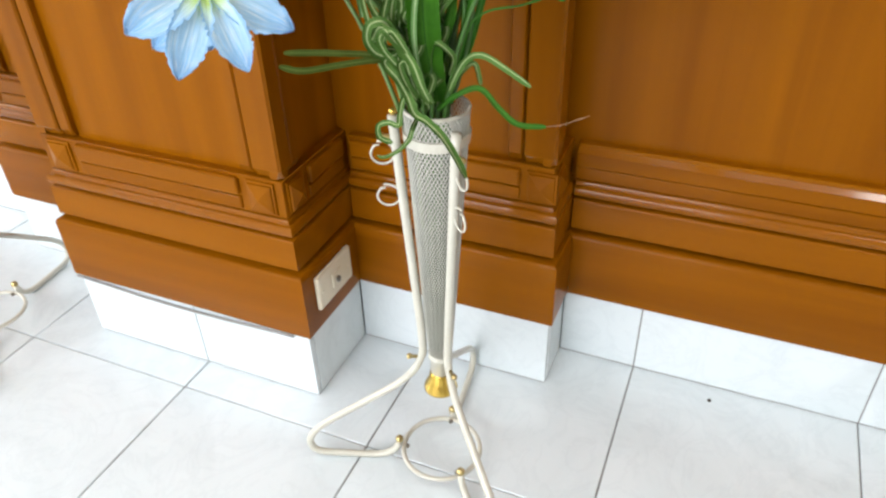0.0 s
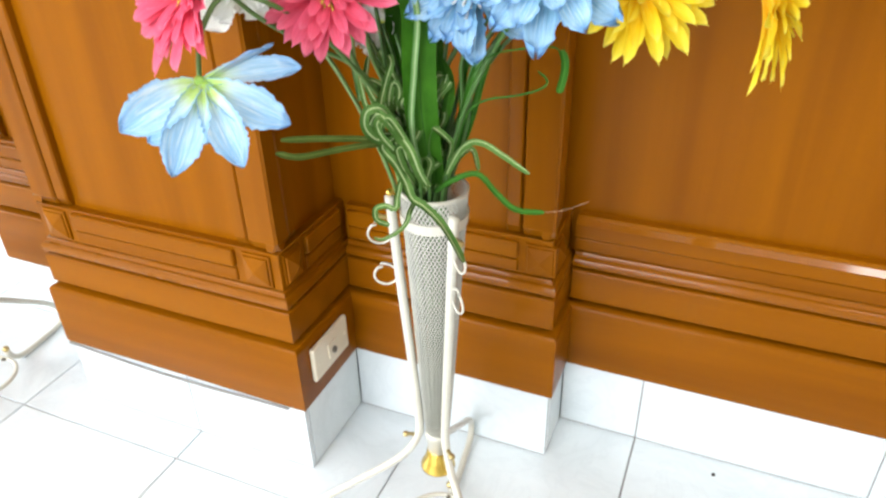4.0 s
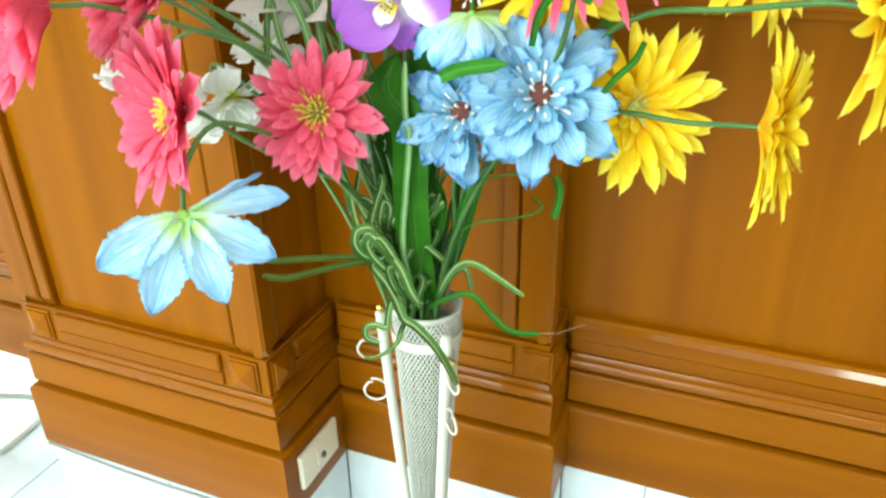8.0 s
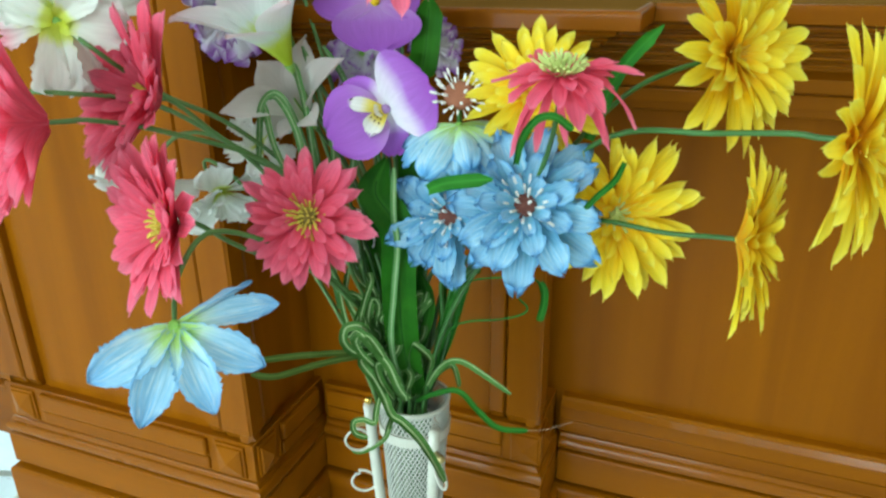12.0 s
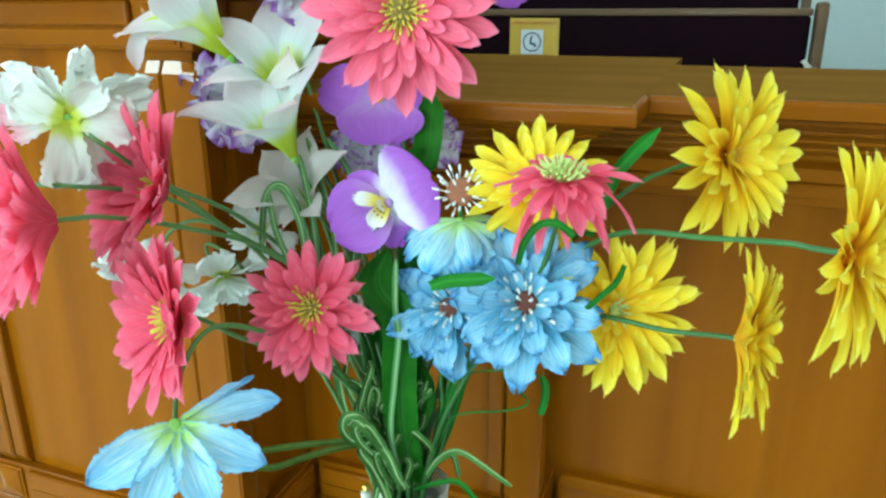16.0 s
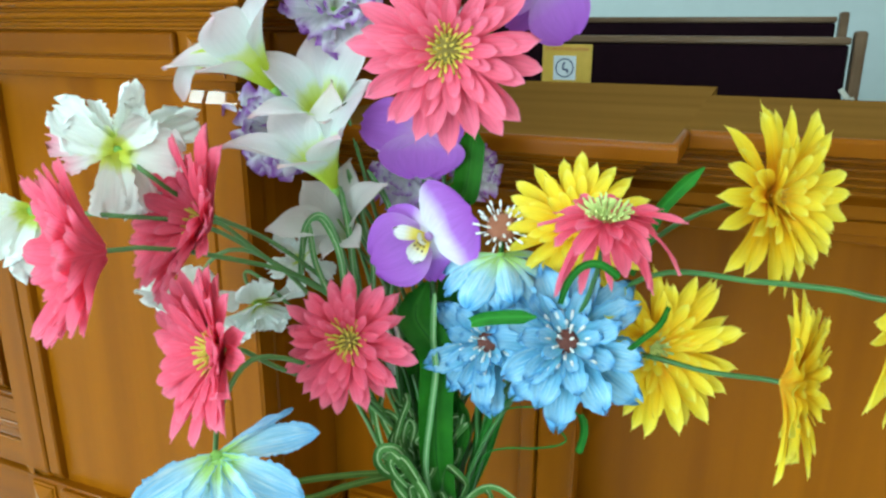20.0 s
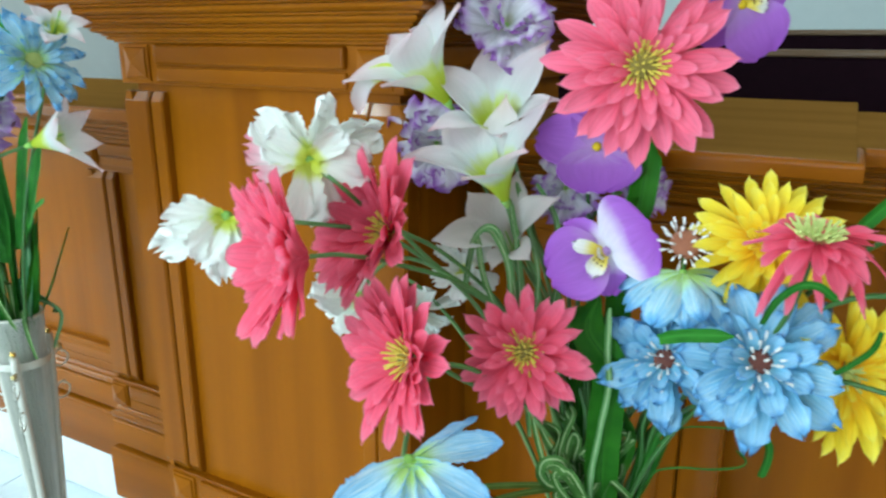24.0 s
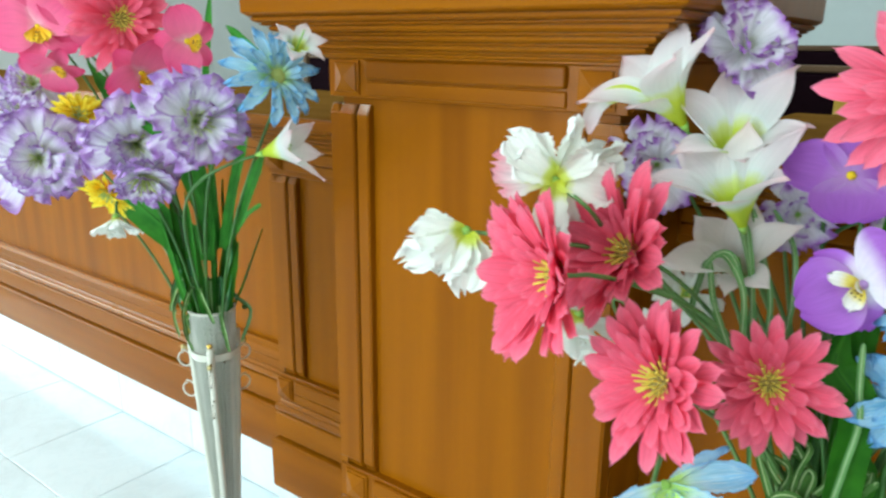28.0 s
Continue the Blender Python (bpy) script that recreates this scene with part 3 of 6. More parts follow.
def tiers(path, parent):
    """The tiers at the foot of every section: plinth, second course, bead and rail backing."""
    moulding("plinth", M_WOOD_H, path, [(-0.03, 0.155), (0.005, 0.155), (0.007, 0.16), (0.007, 0.282), (0.0063, 0.286), (0.0045, 0.2893), (0.0018, 0.2912), (-0.0015, 0.292), (-0.012, 0.293), (-0.03, 0.293)], parent, 0.0)
    moulding("course", M_WOOD_H, path, [(-0.03, 0.3005), (-0.005, 0.3005), (-0.003, 0.3025), (-0.003, 0.3575), (-0.0036, 0.3605), (-0.0055, 0.3628), (-0.0085, 0.3638), (-0.03, 0.364)], parent, 0.0)
    moulding("bead", M_WOOD_GLOSS, path, [(-0.03, 0.3695), (-0.006, 0.3695), (-0.0035, 0.3715), (-0.0023, 0.375), (-0.002, 0.379), (-0.0025, 0.3825), (-0.0045, 0.3862), (-0.008, 0.3885), (-0.0105, 0.3893), (-0.0108, 0.3922), (-0.0118, 0.3955), (-0.014, 0.3982), (-0.018, 0.3995), (-0.03, 0.400)], parent, 0.0)
    moulding("rail_backing", M_WOOD_H, path, [(-0.05, 0.4005), (-0.0135, 0.4005), (-0.0135, 0.471), (-0.05, 0.471)], parent)


def cornice(path, z, parent, h=0.063):
    k = h / 0.063
    prof, o, dz = [(-0.05, 0.0), (-0.010, 0.0), (-0.010, 0.003)], -0.007, 0.0032
    for step, out in ((0.0058, 0.006), (0.0040, 0.005), (0.0082, 0.011), (0.0042, 0.006), (0.0088, 0.013), (0.0044, 0.007), (0.0096, 0.015), (0.0048, 0.009), (0.0090, 0.010)):
        # each member swells to its front, then a fine shadow line sets it off from the next
        prof += [(o, dz), (o + 0.55 * out, dz + 0.20 * step), (o + 0.85 * out, dz + 0.50 * step), (o + 0.9 * out, dz + step - 0.0012), (o + 0.9 * out - 0.0028, dz + step - 0.0010), (o + 0.9 * out - 0.0028, dz + step)]
        o, dz = o + out, dz + step
    prof += [(o, dz), (0.078, 0.063), (-0.05, 0.063)]
    moulding("cornice", M_WOOD_H, path, [(o, z + dz * k) for o, dz in prof], parent, 0.0, False)


class Face:
    """A wall face for laying joinery on: u along it, z up, o outwards from the tile plane."""

    def __init__(self, origin, along, out, parent):
        self.o, self.a, self.n, self.parent = Vector((*origin, 0)), Vector((*along, 0)), Vector((*out, 0)), parent

    def lay(self, name, mat, u0, u1, z0, z1, o0, o1, bev=0.002, seg=2):
        p, q = self.o + self.a * u0 + self.n * o0, self.o + self.a * u1 + self.n * o1
        return box(name, mat, min(p.x, q.x), max(p.x, q.x), min(p.y, q.y), max(p.y, q.y), z0, z1, bev, self.parent, "", seg)

    def block(self, u0, u1, z0, z1, o0=-0.018, o1=0.001):
        """A square corner block with a low pyramid on it."""
        cu, cz, hu, hz = (u0 + u1) / 2, (z0 + z1) / 2, abs(u1 - u0) / 2, (z1 - z0) / 2
        bm = bmesh.new()
        rings = []
        for s, o in ((1, o0), (1, o0 + 0.008), (0.86, o0 + 0.0085), (0.82, o0 + 0.0115), (0.10, o1)):
            rings.append([bm.verts.new(self.a * (su * hu * s) + self.n * o + Vector((0, 0, sz * hz * s))) for su, sz in ((-1, -1), (1, -1), (1, 1), (-1, 1))])
        for r, s in zip(rings, rings[1:]):
            for k in range(4):
                bm.faces.new((r[k], r[(k + 1) % 4], s[(k + 1) % 4], s[k]))
        bm.faces.new(rings[-1])
        bm.faces.new(rings[0][::-1])
        bmesh.ops.recalc_face_normals(bm, faces=bm.faces[:])
        part("corner_block", mesh_of(bm, "corner_block", M_WOOD_V), self.parent, Matrix.Translation(self.o + self.a * cu + Vector((0, 0, cz))))

    def strip(self, u0, u1, z0, z1, o0=-0.034, o1=-0.012):
        """An upright stile strip with chamfered ends."""
        bm = bmesh.new()
        um, hw, c = (u0 + u1) / 2, abs(u1 - u0) / 2, 0.015
        rings = []
        for z, o in ((z0, o0), (z0, o1 - 0.0075), (z0 + c, o1), (z1 - c, o1), (z1, o1 - 0.0075), (z1, o0)):
            e = min(0.003, hw * 0.2)
            rings.append([bm.verts.new(self.a * (su * hw) + self.n * (o - d) + Vector((0, 0, z))) for su, d in ((-1, e * 1.2), (-1 + e / hw, 0), (1 - e / hw, 0), (1, e * 1.2))])
        back = [[bm.verts.new(self.a * (su * hw) + self.n * o0 + Vector((0, 0, z))) for su in (-1, 1)] for z in (z0, z1)]
        for i, (r, s) in enumerate(zip(rings, rings[1:])):
            for k in range(3):
                bm.faces.new((r[k], r[k + 1], s[k + 1], s[k])).material_index = int(i in (1, 3))
        bm.faces.new([r[0] for r in rings] + [back[1][0], back[0][0]])
        bm.faces.new([r[-1] for r in rings[::-1]] + [back[0][1], back[1][1]])
        bmesh.ops.recalc_face_normals(bm, faces=bm.faces[:])
        me = mesh_of(bm, "stile", M_WOOD_STILE)
        me.materials.append(M_WOOD_ARRIS)      # extra coat on the chamfered ends, put there for the glint
        part("stile", me, self.parent, Matrix.Translation(self.o + self.a * um))

    def stile(self, u_edge, inward, z0, z1):
        """A pair of strips with a fine groove between them, from a corner inwards."""
        s = inward
        self.strip(*sorted((u_edge + s * 0.013, u_edge + s * 0.068)), z0, z1)
        self.strip(*sorted((u_edge + s * 0.0710, u_edge + s * 0.097)), z0, z1, -0.034, -0.015)

    def rail(self, u0, u1, z0, z1):
        """A raised rail panel in two boards with a groove between them."""
        m = z0 + (z1 - z0) * 0.43
        self.lay("rail_board", M_WOOD_H, u0, u1, z0, m - 0.0015, -0.019, -0.009, 0.003, 3)
        self.lay("rail_board", M_WOOD_H, u0, u1, m + 0.0015, z1, -0.019, -0.005, 0.005, 4)


def round_nose(o, z1, r, n=7):
    """Profile points of a rounded top front arris, with short flats on both sides of it."""
    return [(o, z1 - r - 0.0015)] + [(o - r + r * math.cos(i * math.pi / 2 / n), z1 - r + r * math.sin(i * math.pi / 2 / n)) for i in range(n + 1)] + [(o - r - 0.0015, z1)]


def long_rail(path, z0, z1, parent, arris):
    """The two boards of a rail that runs the length of a section."""
    m = z0 + (z1 - z0) * 0.43
    moulding("rail_board", M_WOOD_H, path, [(-0.024, z0), (-0.010, z0), (-0.009, z0 + 0.001), (-0.009, z0 + 0.003)] + round_nose(-0.009, m - 0.0015, 0.003, 4) + [(-0.024, m - 0.0015)], parent, 0.0)
    moulding("rail_board", M_WOOD_H, path, [(-0.024, m + 0.0015), (-0.006, m + 0.0015), (-0.005, m + 0.0025), (-0.005, z1 - 0.0084), (-0.0056, z1 - 0.0084), (-0.0132, z1 - 0.0006), (-0.024, z1 - 0.0006)], parent, 0.0, False)
    # chamfer split off so that its coat can carry the highlight alone
    moulding("rail_arris", arris, path, [(-0.0056, z1 - 0.0083), (-0.005, z1 - 0.0082), (-0.0132, z1), (-0.0136, z1 - 0.0005)], parent, 0.0, False)


def section(name, label, path, zt):
    """One length of the counter: foot tiers, upper rail backing, cornice and body."""
    root = tagged(new(name), label, "counter")
    root.empty_display_size = 0.1
    tiers(path, root)
    moulding("rail_backing", M_WOOD_H, path, [(-0.05, zt - 0.062), (-0.0135, zt - 0.062), (-0.0135, zt - 0.0005), (-0.05, zt - 0.0005)], root)
    cornice(path, zt, root)
    return root


ZP, ZL = 1.228, 1.026        # underside of the cornice on the pier and on the lower counter

# the pier that stands forward
pier_path = [(XL, BACK), (XL, 0), (0, 0), (0, BACK)]
pier = section("panelled_pier", "varnished orange-brown wooden pier with framed panels and stepped cornice", pier_path, ZP)
box("panel", M_WOOD_V, XL + 0.03, -0.03, 0.03, BACK, 0.16, ZP + 0.05, 0, pier)
f = Face((0, 0), (1, 0), (0, -1), pier)
for zb, zt in ((0.405, 0.465), (ZP - 0.057, ZP - 0.003)):
    f.block(-0.084, -0.03, zb, zt)
    f.block(XL + 0.03, XL + 0.084, zb, zt)
    f.rail(XL + 0.1, -0.1, zb - 0.001, zt + 0.001)
f.stile(0, -1, 0.474, ZP - 0.074)
f.stile(XL, 1, 0.474, ZP - 0.074)
for x, sgn in ((0, 1), (XL, -1)):
    s = Face((x, 0), (0, 1), (sgn, 0), pier)
    for zb, zt in ((0.405, 0.465), (ZP - 0.057, ZP - 0.003)):
        s.block(0.022, 0.07, zb, zt)
        s.rail(0.085, 0.20, zb - 0.001, zt + 0.001)
    s.strip(0.013, 0.048, 0.474, ZP - 0.074)
    s.strip(0.0515, 0.078, 0.474, ZP - 0.074, -0.034, -0.015)
moulding("cap_board", M_WOOD_H, pier_path, [(-0.2, ZP + 0.0635), (0.078, ZP + 0.0635), (0.085, ZP + 0.068), (0.085, ZP + 0.112), (0.080, ZP + 0.118), (-0.2, ZP + 0.118)], pier)
box("cap_top", M_WOOD_TOP, XL + 0.19, -0.19, 0.19, BACK, ZP + 0.064, ZP + 0.117, 0, pier)

# bays on both sides of the pier, and the long recessed runs beyond them
for side in (1, -1):
    x_in, x_out, x_end = (0, XM, END_E) if side > 0 else (XL, XLM, END_W)
    bay_path = [(x_in, YD), (x_out, YD), (x_out, 0.5)] if side > 0 else [(x_out, 0.5), (x_out, YD), (x_in, YD)]
    bay = section("counter_bay", "varnished wooden counter bay beside the pier", bay_path, ZL)
    lo, hi = sorted((x_in - side * 0.05, x_out - side * 0.03))
    box("panel", M_WOOD_V, lo, hi, YD + 0.03, 0.5, 0.16, ZL + 0.05, 0, bay)
    b = Face((x_in, YD), (side, 0), (0, -1), bay)
    for zb, zt in ((0.405, 0.462), (ZL - 0.048, ZL - 0.003)):
        b.block(0.34, 0.393, zb, zt)
        b.rail(0.004, 0.328, zb - 0.001, zt + 0.001)
    b.stile(0.40, -1, 0.474, ZL - 0.064)
    c = Face((x_out, YD), (0, 1), (side, 0), bay)
    for zb, zt in ((0.405, 0.462), (ZL - 0.048, ZL - 0.003)):
        c.block(0.02, 0.062, zb, zt)
    c.strip(0.013, 0.045, 0.474, ZL - 0.064)
    c.strip(0.0485, 0.068, 0.474, ZL - 0.064, -0.034, -0.015)
    run_path = [(x_out, YE), (x_end, YE)] if side > 0 else [(x_end, YE), (x_out, YE)]
    run = section("counter_run", "long recessed run of varnished panelled wooden counter", run_path, ZL)
    lo, hi = sorted((x_out - side * 0.1, x_end))
    box("panel", M_WOOD_V, lo, hi, YE + 0.03, 0.5, 0.16, ZL + 0.05, 0, run)
    for zb, zt in ((0.403, 0.463), (ZL - 0.05, ZL - 0.002)):
        long_rail(run_path, zb, zt, run, M_WOOD_ARRIS if side > 0 else M_WOOD_H)
    # tops
    tops = new("worktop")
    tagged(tops, "flat brown veneered counter top with an orange front edge", "counter top")
    o = 0.095
    xs = x_out + side * o
    lo, hi = sorted((x_in, xs))
    box("board", M_WOOD_TOP, lo, hi, YD - o, 0.93, ZL + 0.0635, ZL + 0.086, 0, tops)
    lip_path = [(x_in, YD - o), (xs, YD - o), (xs, YE - o + 0.012)]
    lip = [(0.0005, ZL + 0.0635), (0.006, ZL + 0.0635), (0.008, ZL + 0.065), (0.008, ZL + 0.068)] + round_nose(0.008, ZL + 0.0858, 0.006, 5) + [(0.0005, ZL + 0.0858)]
    moulding("lipping", M_WOOD_H, lip_path if side > 0 else lip_path[::-1], lip, tops, 0.0)
    lo, hi = sorted((xs + side * 0.0002, x_end))
    box("board", M_WOOD_TOP, lo, hi, YE - o + 0.012, 0.72, ZL + 0.0635, ZL + 0.086, 0, tops)
    run_lip = [(lo + (0.009 if side > 0 else 0), YE - o + 0.0125), (hi - (0 if side > 0 else 0.009), YE - o + 0.0125)]
    moulding("lipping", M_WOOD_H, run_lip, lip, tops, 0.0)
    lo, hi = sorted((x_in, x_end))
    box("backing", M_WOOD_V, lo, hi, 0.53, 0.56, 0.0, ZL + 0.0635, 0, tops)

# skirting of cut tiles
skirting = tagged(new("baseboard"), "white marbled tile skirting below the wooden plinth", "skirting", kind="structure")
TH = 0.012


def skirt(x0, x1, y0, y1, d):
    """Skirting tiles along one wall face, cut on the floor's joints, and a mortar bed behind."""
    if abs(x1 - x0) > abs(y1 - y0):
        k0 = math.ceil((x0 - TX) / PITCH + 1e-6)
        cuts = [x0] + [TX + k * PITCH for k in range(k0, k0 + 40) if TX + k * PITCH < x1 - 0.01] + [x1]
        for a, b in zip(cuts, cuts[1:]):
            box("tile", M_TILE, a + 0.0012, b - 0.0012, y0, y0 + TH, 0.0035, 0.1535, 0.0012, skirting)
        box("mortar", M_GROUT, x0 + 0.003, x1 - 0.003, y0 + 0.0025, y0 + TH + 0.03, 0, 0.152, 0, skirting)
    else:
        xa, xb = sorted((x0, x0 - d * TH))
        box("tile", M_TILE, xa, xb, min(y0, y1) + 0.0135, max(y0, y1) - 0.001, 0.0035, 0.1535, 0.0012, skirting)
        xc, xd = sorted((x0 - d * 0.0025, x0 - d * 0.04))
        box("mortar", M_GROUT, xc, xd, min(y0, y1) + 0.016, max(y0, y1) - 0.003, 0, 0.152, 0, skirting)


skirt(XL, 0, 0, 0, 0)
skirt(0, 0, 0, YD, 1)
skirt(XL, XL, 0, YD, -1)
skirt(0, XM, YD, YD, 0)
skirt(XM, XM, YD, YE, 1)
skirt(XLM, XL, YD, YD, 0)
skirt(XLM, XLM, YD, YE, -1)
skirt(XM, END_E, YE, YE, 0)
skirt(END_W, XLM, YE, YE, 0)

# grey cable pushed into the gap above the skirting of the pier
line = [(XL - 0.004, -0.006, 0.151), (-0.47, -0.008, 0.149), (-0.40, -0.008, 0.146), (-0.30, -0.008, 0.144), (-0.2, -0.008, 0.146), (-0.11, -0.008, 0.150), (-0.03, -0.007, 0.152)]
tagged(part("cable", mesh_of(tube_bm(spline(line, 5), 0.0028, 6), "cable", M_CABLE, True)), "thin grey cable tucked under the wooden plinth", "cable")

# socket on the pier's flank
sock = tagged(new("wall_socket"), "ivory plastic socket plate on the pier's side", "socket")
sock.location = (0.007, 0.086, 0.236)
part("plate", mesh_of(box_bm(0, 0.010, -0.059, 0.059, -0.036, 0.036, 0.004, 3), "plate", M_PLATE), sock)
part("insert", mesh_of(box_bm(0.009, 0.0125, -0.014, 0.016, -0.016, 0.016, 0.0015), "insert", M_PLATE), sock)
jack = lathe_bm([(0.0062, 0), (0.0062, 0.004), (0.004, 0.0042), (0.0035, 0.001)], 16)
bmesh.ops.rotate(jack, verts=jack.verts[:], matrix=Matrix.Rotation(radians(90), 3, "Y"))
part("jack", mesh_of(jack, "jack", M_STEEL), sock, Matrix.Translation((0.0125, 0.001, -0.002)))
for dy in (-0.046, 0.046):
    sc = lathe_bm([(0.0032, 0), (0.0032, 0.0012), (0.001, 0.0016)], 12)
    bmesh.ops.rotate(sc, verts=sc.verts[:], matrix=Matrix.Rotation(radians(90), 3, "Y"))
    part("screw_cap", mesh_of(sc, "screw_cap", M_PLATE), sock, Matrix.Translation((0.0098, dy, 0)))

# ---- pews and notice behind the counter ----


def pew(y, x0, x1, z):
    root = tagged(new("pew"), "dark maroon upholstered pew with a pale brown wooden frame", "pew", "pews behind the counter")
    root.location = (x1, y, 0)
    L = x1 - x0
    box("backrest", M_FABRIC, -L, -0.03, -0.02, 0.03, 0.42, z - 0.018, 0.008, root)
    box("top_rail", M_PEW_WOOD, -L, -0.028, -0.026, 0.034, z - 0.018, z, 0.005, root)
    box("seat", M_FABRIC, -L, -0.03, -0.50, -0.022, 0.36, 0.43, 0.02, root)
    for px in (0.0, -L):
        box("end_post", M_PEW_WOOD, px - 0.021, px + 0.004, -0.035, 0.045, 0.0, z + 0.014, 0.007, root)
        box("foot", M_PEW_WOOD, px - 0.021, px + 0.004, -0.5, -0.0355, 0.0, 0.36, 0.005, root)
    return root


front_pew = pew(1.30, -1.95, 0.79, 1.209)
for ang, dx, dz in ((-50, -0.026, 1.078), (25, -0.020, 1.062)):
    part("tape_scrap", mesh_of(box_bm(-0.017, 0.017, -0.0008, 0.0008, -0.006, 0.006, 0.0003, 1), "tape_scrap", M_CREAM), front_pew, Matrix.Translation((dx, -0.037, dz)) @ Matrix.Rotation(radians(-ang), 4, "Y"), "white scrap of tape")
pew(1.92, -1.95, 0.80, 1.262)
notice = tagged(new("notice"), "gold notice card with a white sign, taped to the pew", "notice")
notice.location = (0.087, 1.276, 1.136)
SX, SZ = 0.068, 0.050
M_GOLDCARD = speckled("gold_card", (0.50, 0.33, 0.04), (0.62, 0.42, 0.07), 30, 0.35)
M_CARDWHITE = speckled("white_card", (0.62, 0.66, 0.70), (0.72, 0.75, 0.78), 30, 0.4)
M_SIGNBLUE = speckled("sign_ink", (0.03, 0.05, 0.12), (0.05, 0.07, 0.16), 30, 0.5)
M_SIGNRED = speckled("red_ink", (0.40, 0.06, 0.02), (0.46, 0.08, 0.03), 30, 0.5)
part("card", mesh_of(box_bm(-SX, SX, 0, 0.003, -SZ, SZ, 0.001), "card", M_GOLDCARD), notice)
part("panel", mesh_of(box_bm(-0.036, 0.026, -0.0015, 0.0, -0.044, 0.020, 0.0005), "panel", M_CARDWHITE), notice)


def ring_bm(r0, r1, y, n=28):
    bm = bmesh.new()
    a = [bm.verts.new((r0 * math.cos(2 * math.pi * k / n), y, r0 * math.sin(2 * math.pi * k / n))) for k in range(n)]
    b = [bm.verts.new((r1 * math.cos(2 * math.pi * k / n), y, r1 * math.sin(2 * math.pi * k / n))) for k in range(n)]
    for k in range(n):
        bm.faces.new((a[k], b[k], b[(k + 1) % n], a[(k + 1) % n]))
    return bm


part("ring_mark", mesh_of(ring_bm(0.022, 0.0255, -0.0022), "ring_mark", M_SIGNBLUE), notice, Matrix.Translation((-0.005, 0, -0.012)))
seatmark = tube_bm(spline([(0.002, 0, 0.014), (-0.002, 0, 0.004), (-0.001, 0, -0.006), (0.009, 0, -0.007), (0.010, 0, -0.015)], 4), 0.0028, 6)
part("seat_mark", mesh_of(seatmark, "seat_mark", M_SIGNBLUE), notice, Matrix.Translation((-0.007, -0.002, -0.010)))
txt = bpy.data.curves.new("words", "FONT")
txt.body, txt.size, txt.align_x, txt.extrude = "LET'S PRACTICE SOCIAL DISTANCING", 0.0098, "CENTER", 0.0003
txt.materials.append(M_SIGNRED)
part("words", txt, notice, Matrix.Translation((0, -0.0012, 0.034)) @ Matrix.Rotation(radians(90), 4, "X") @ Matrix.Diagonal((0.72, 1, 1, 1)))

# ---- wire flower stands ----


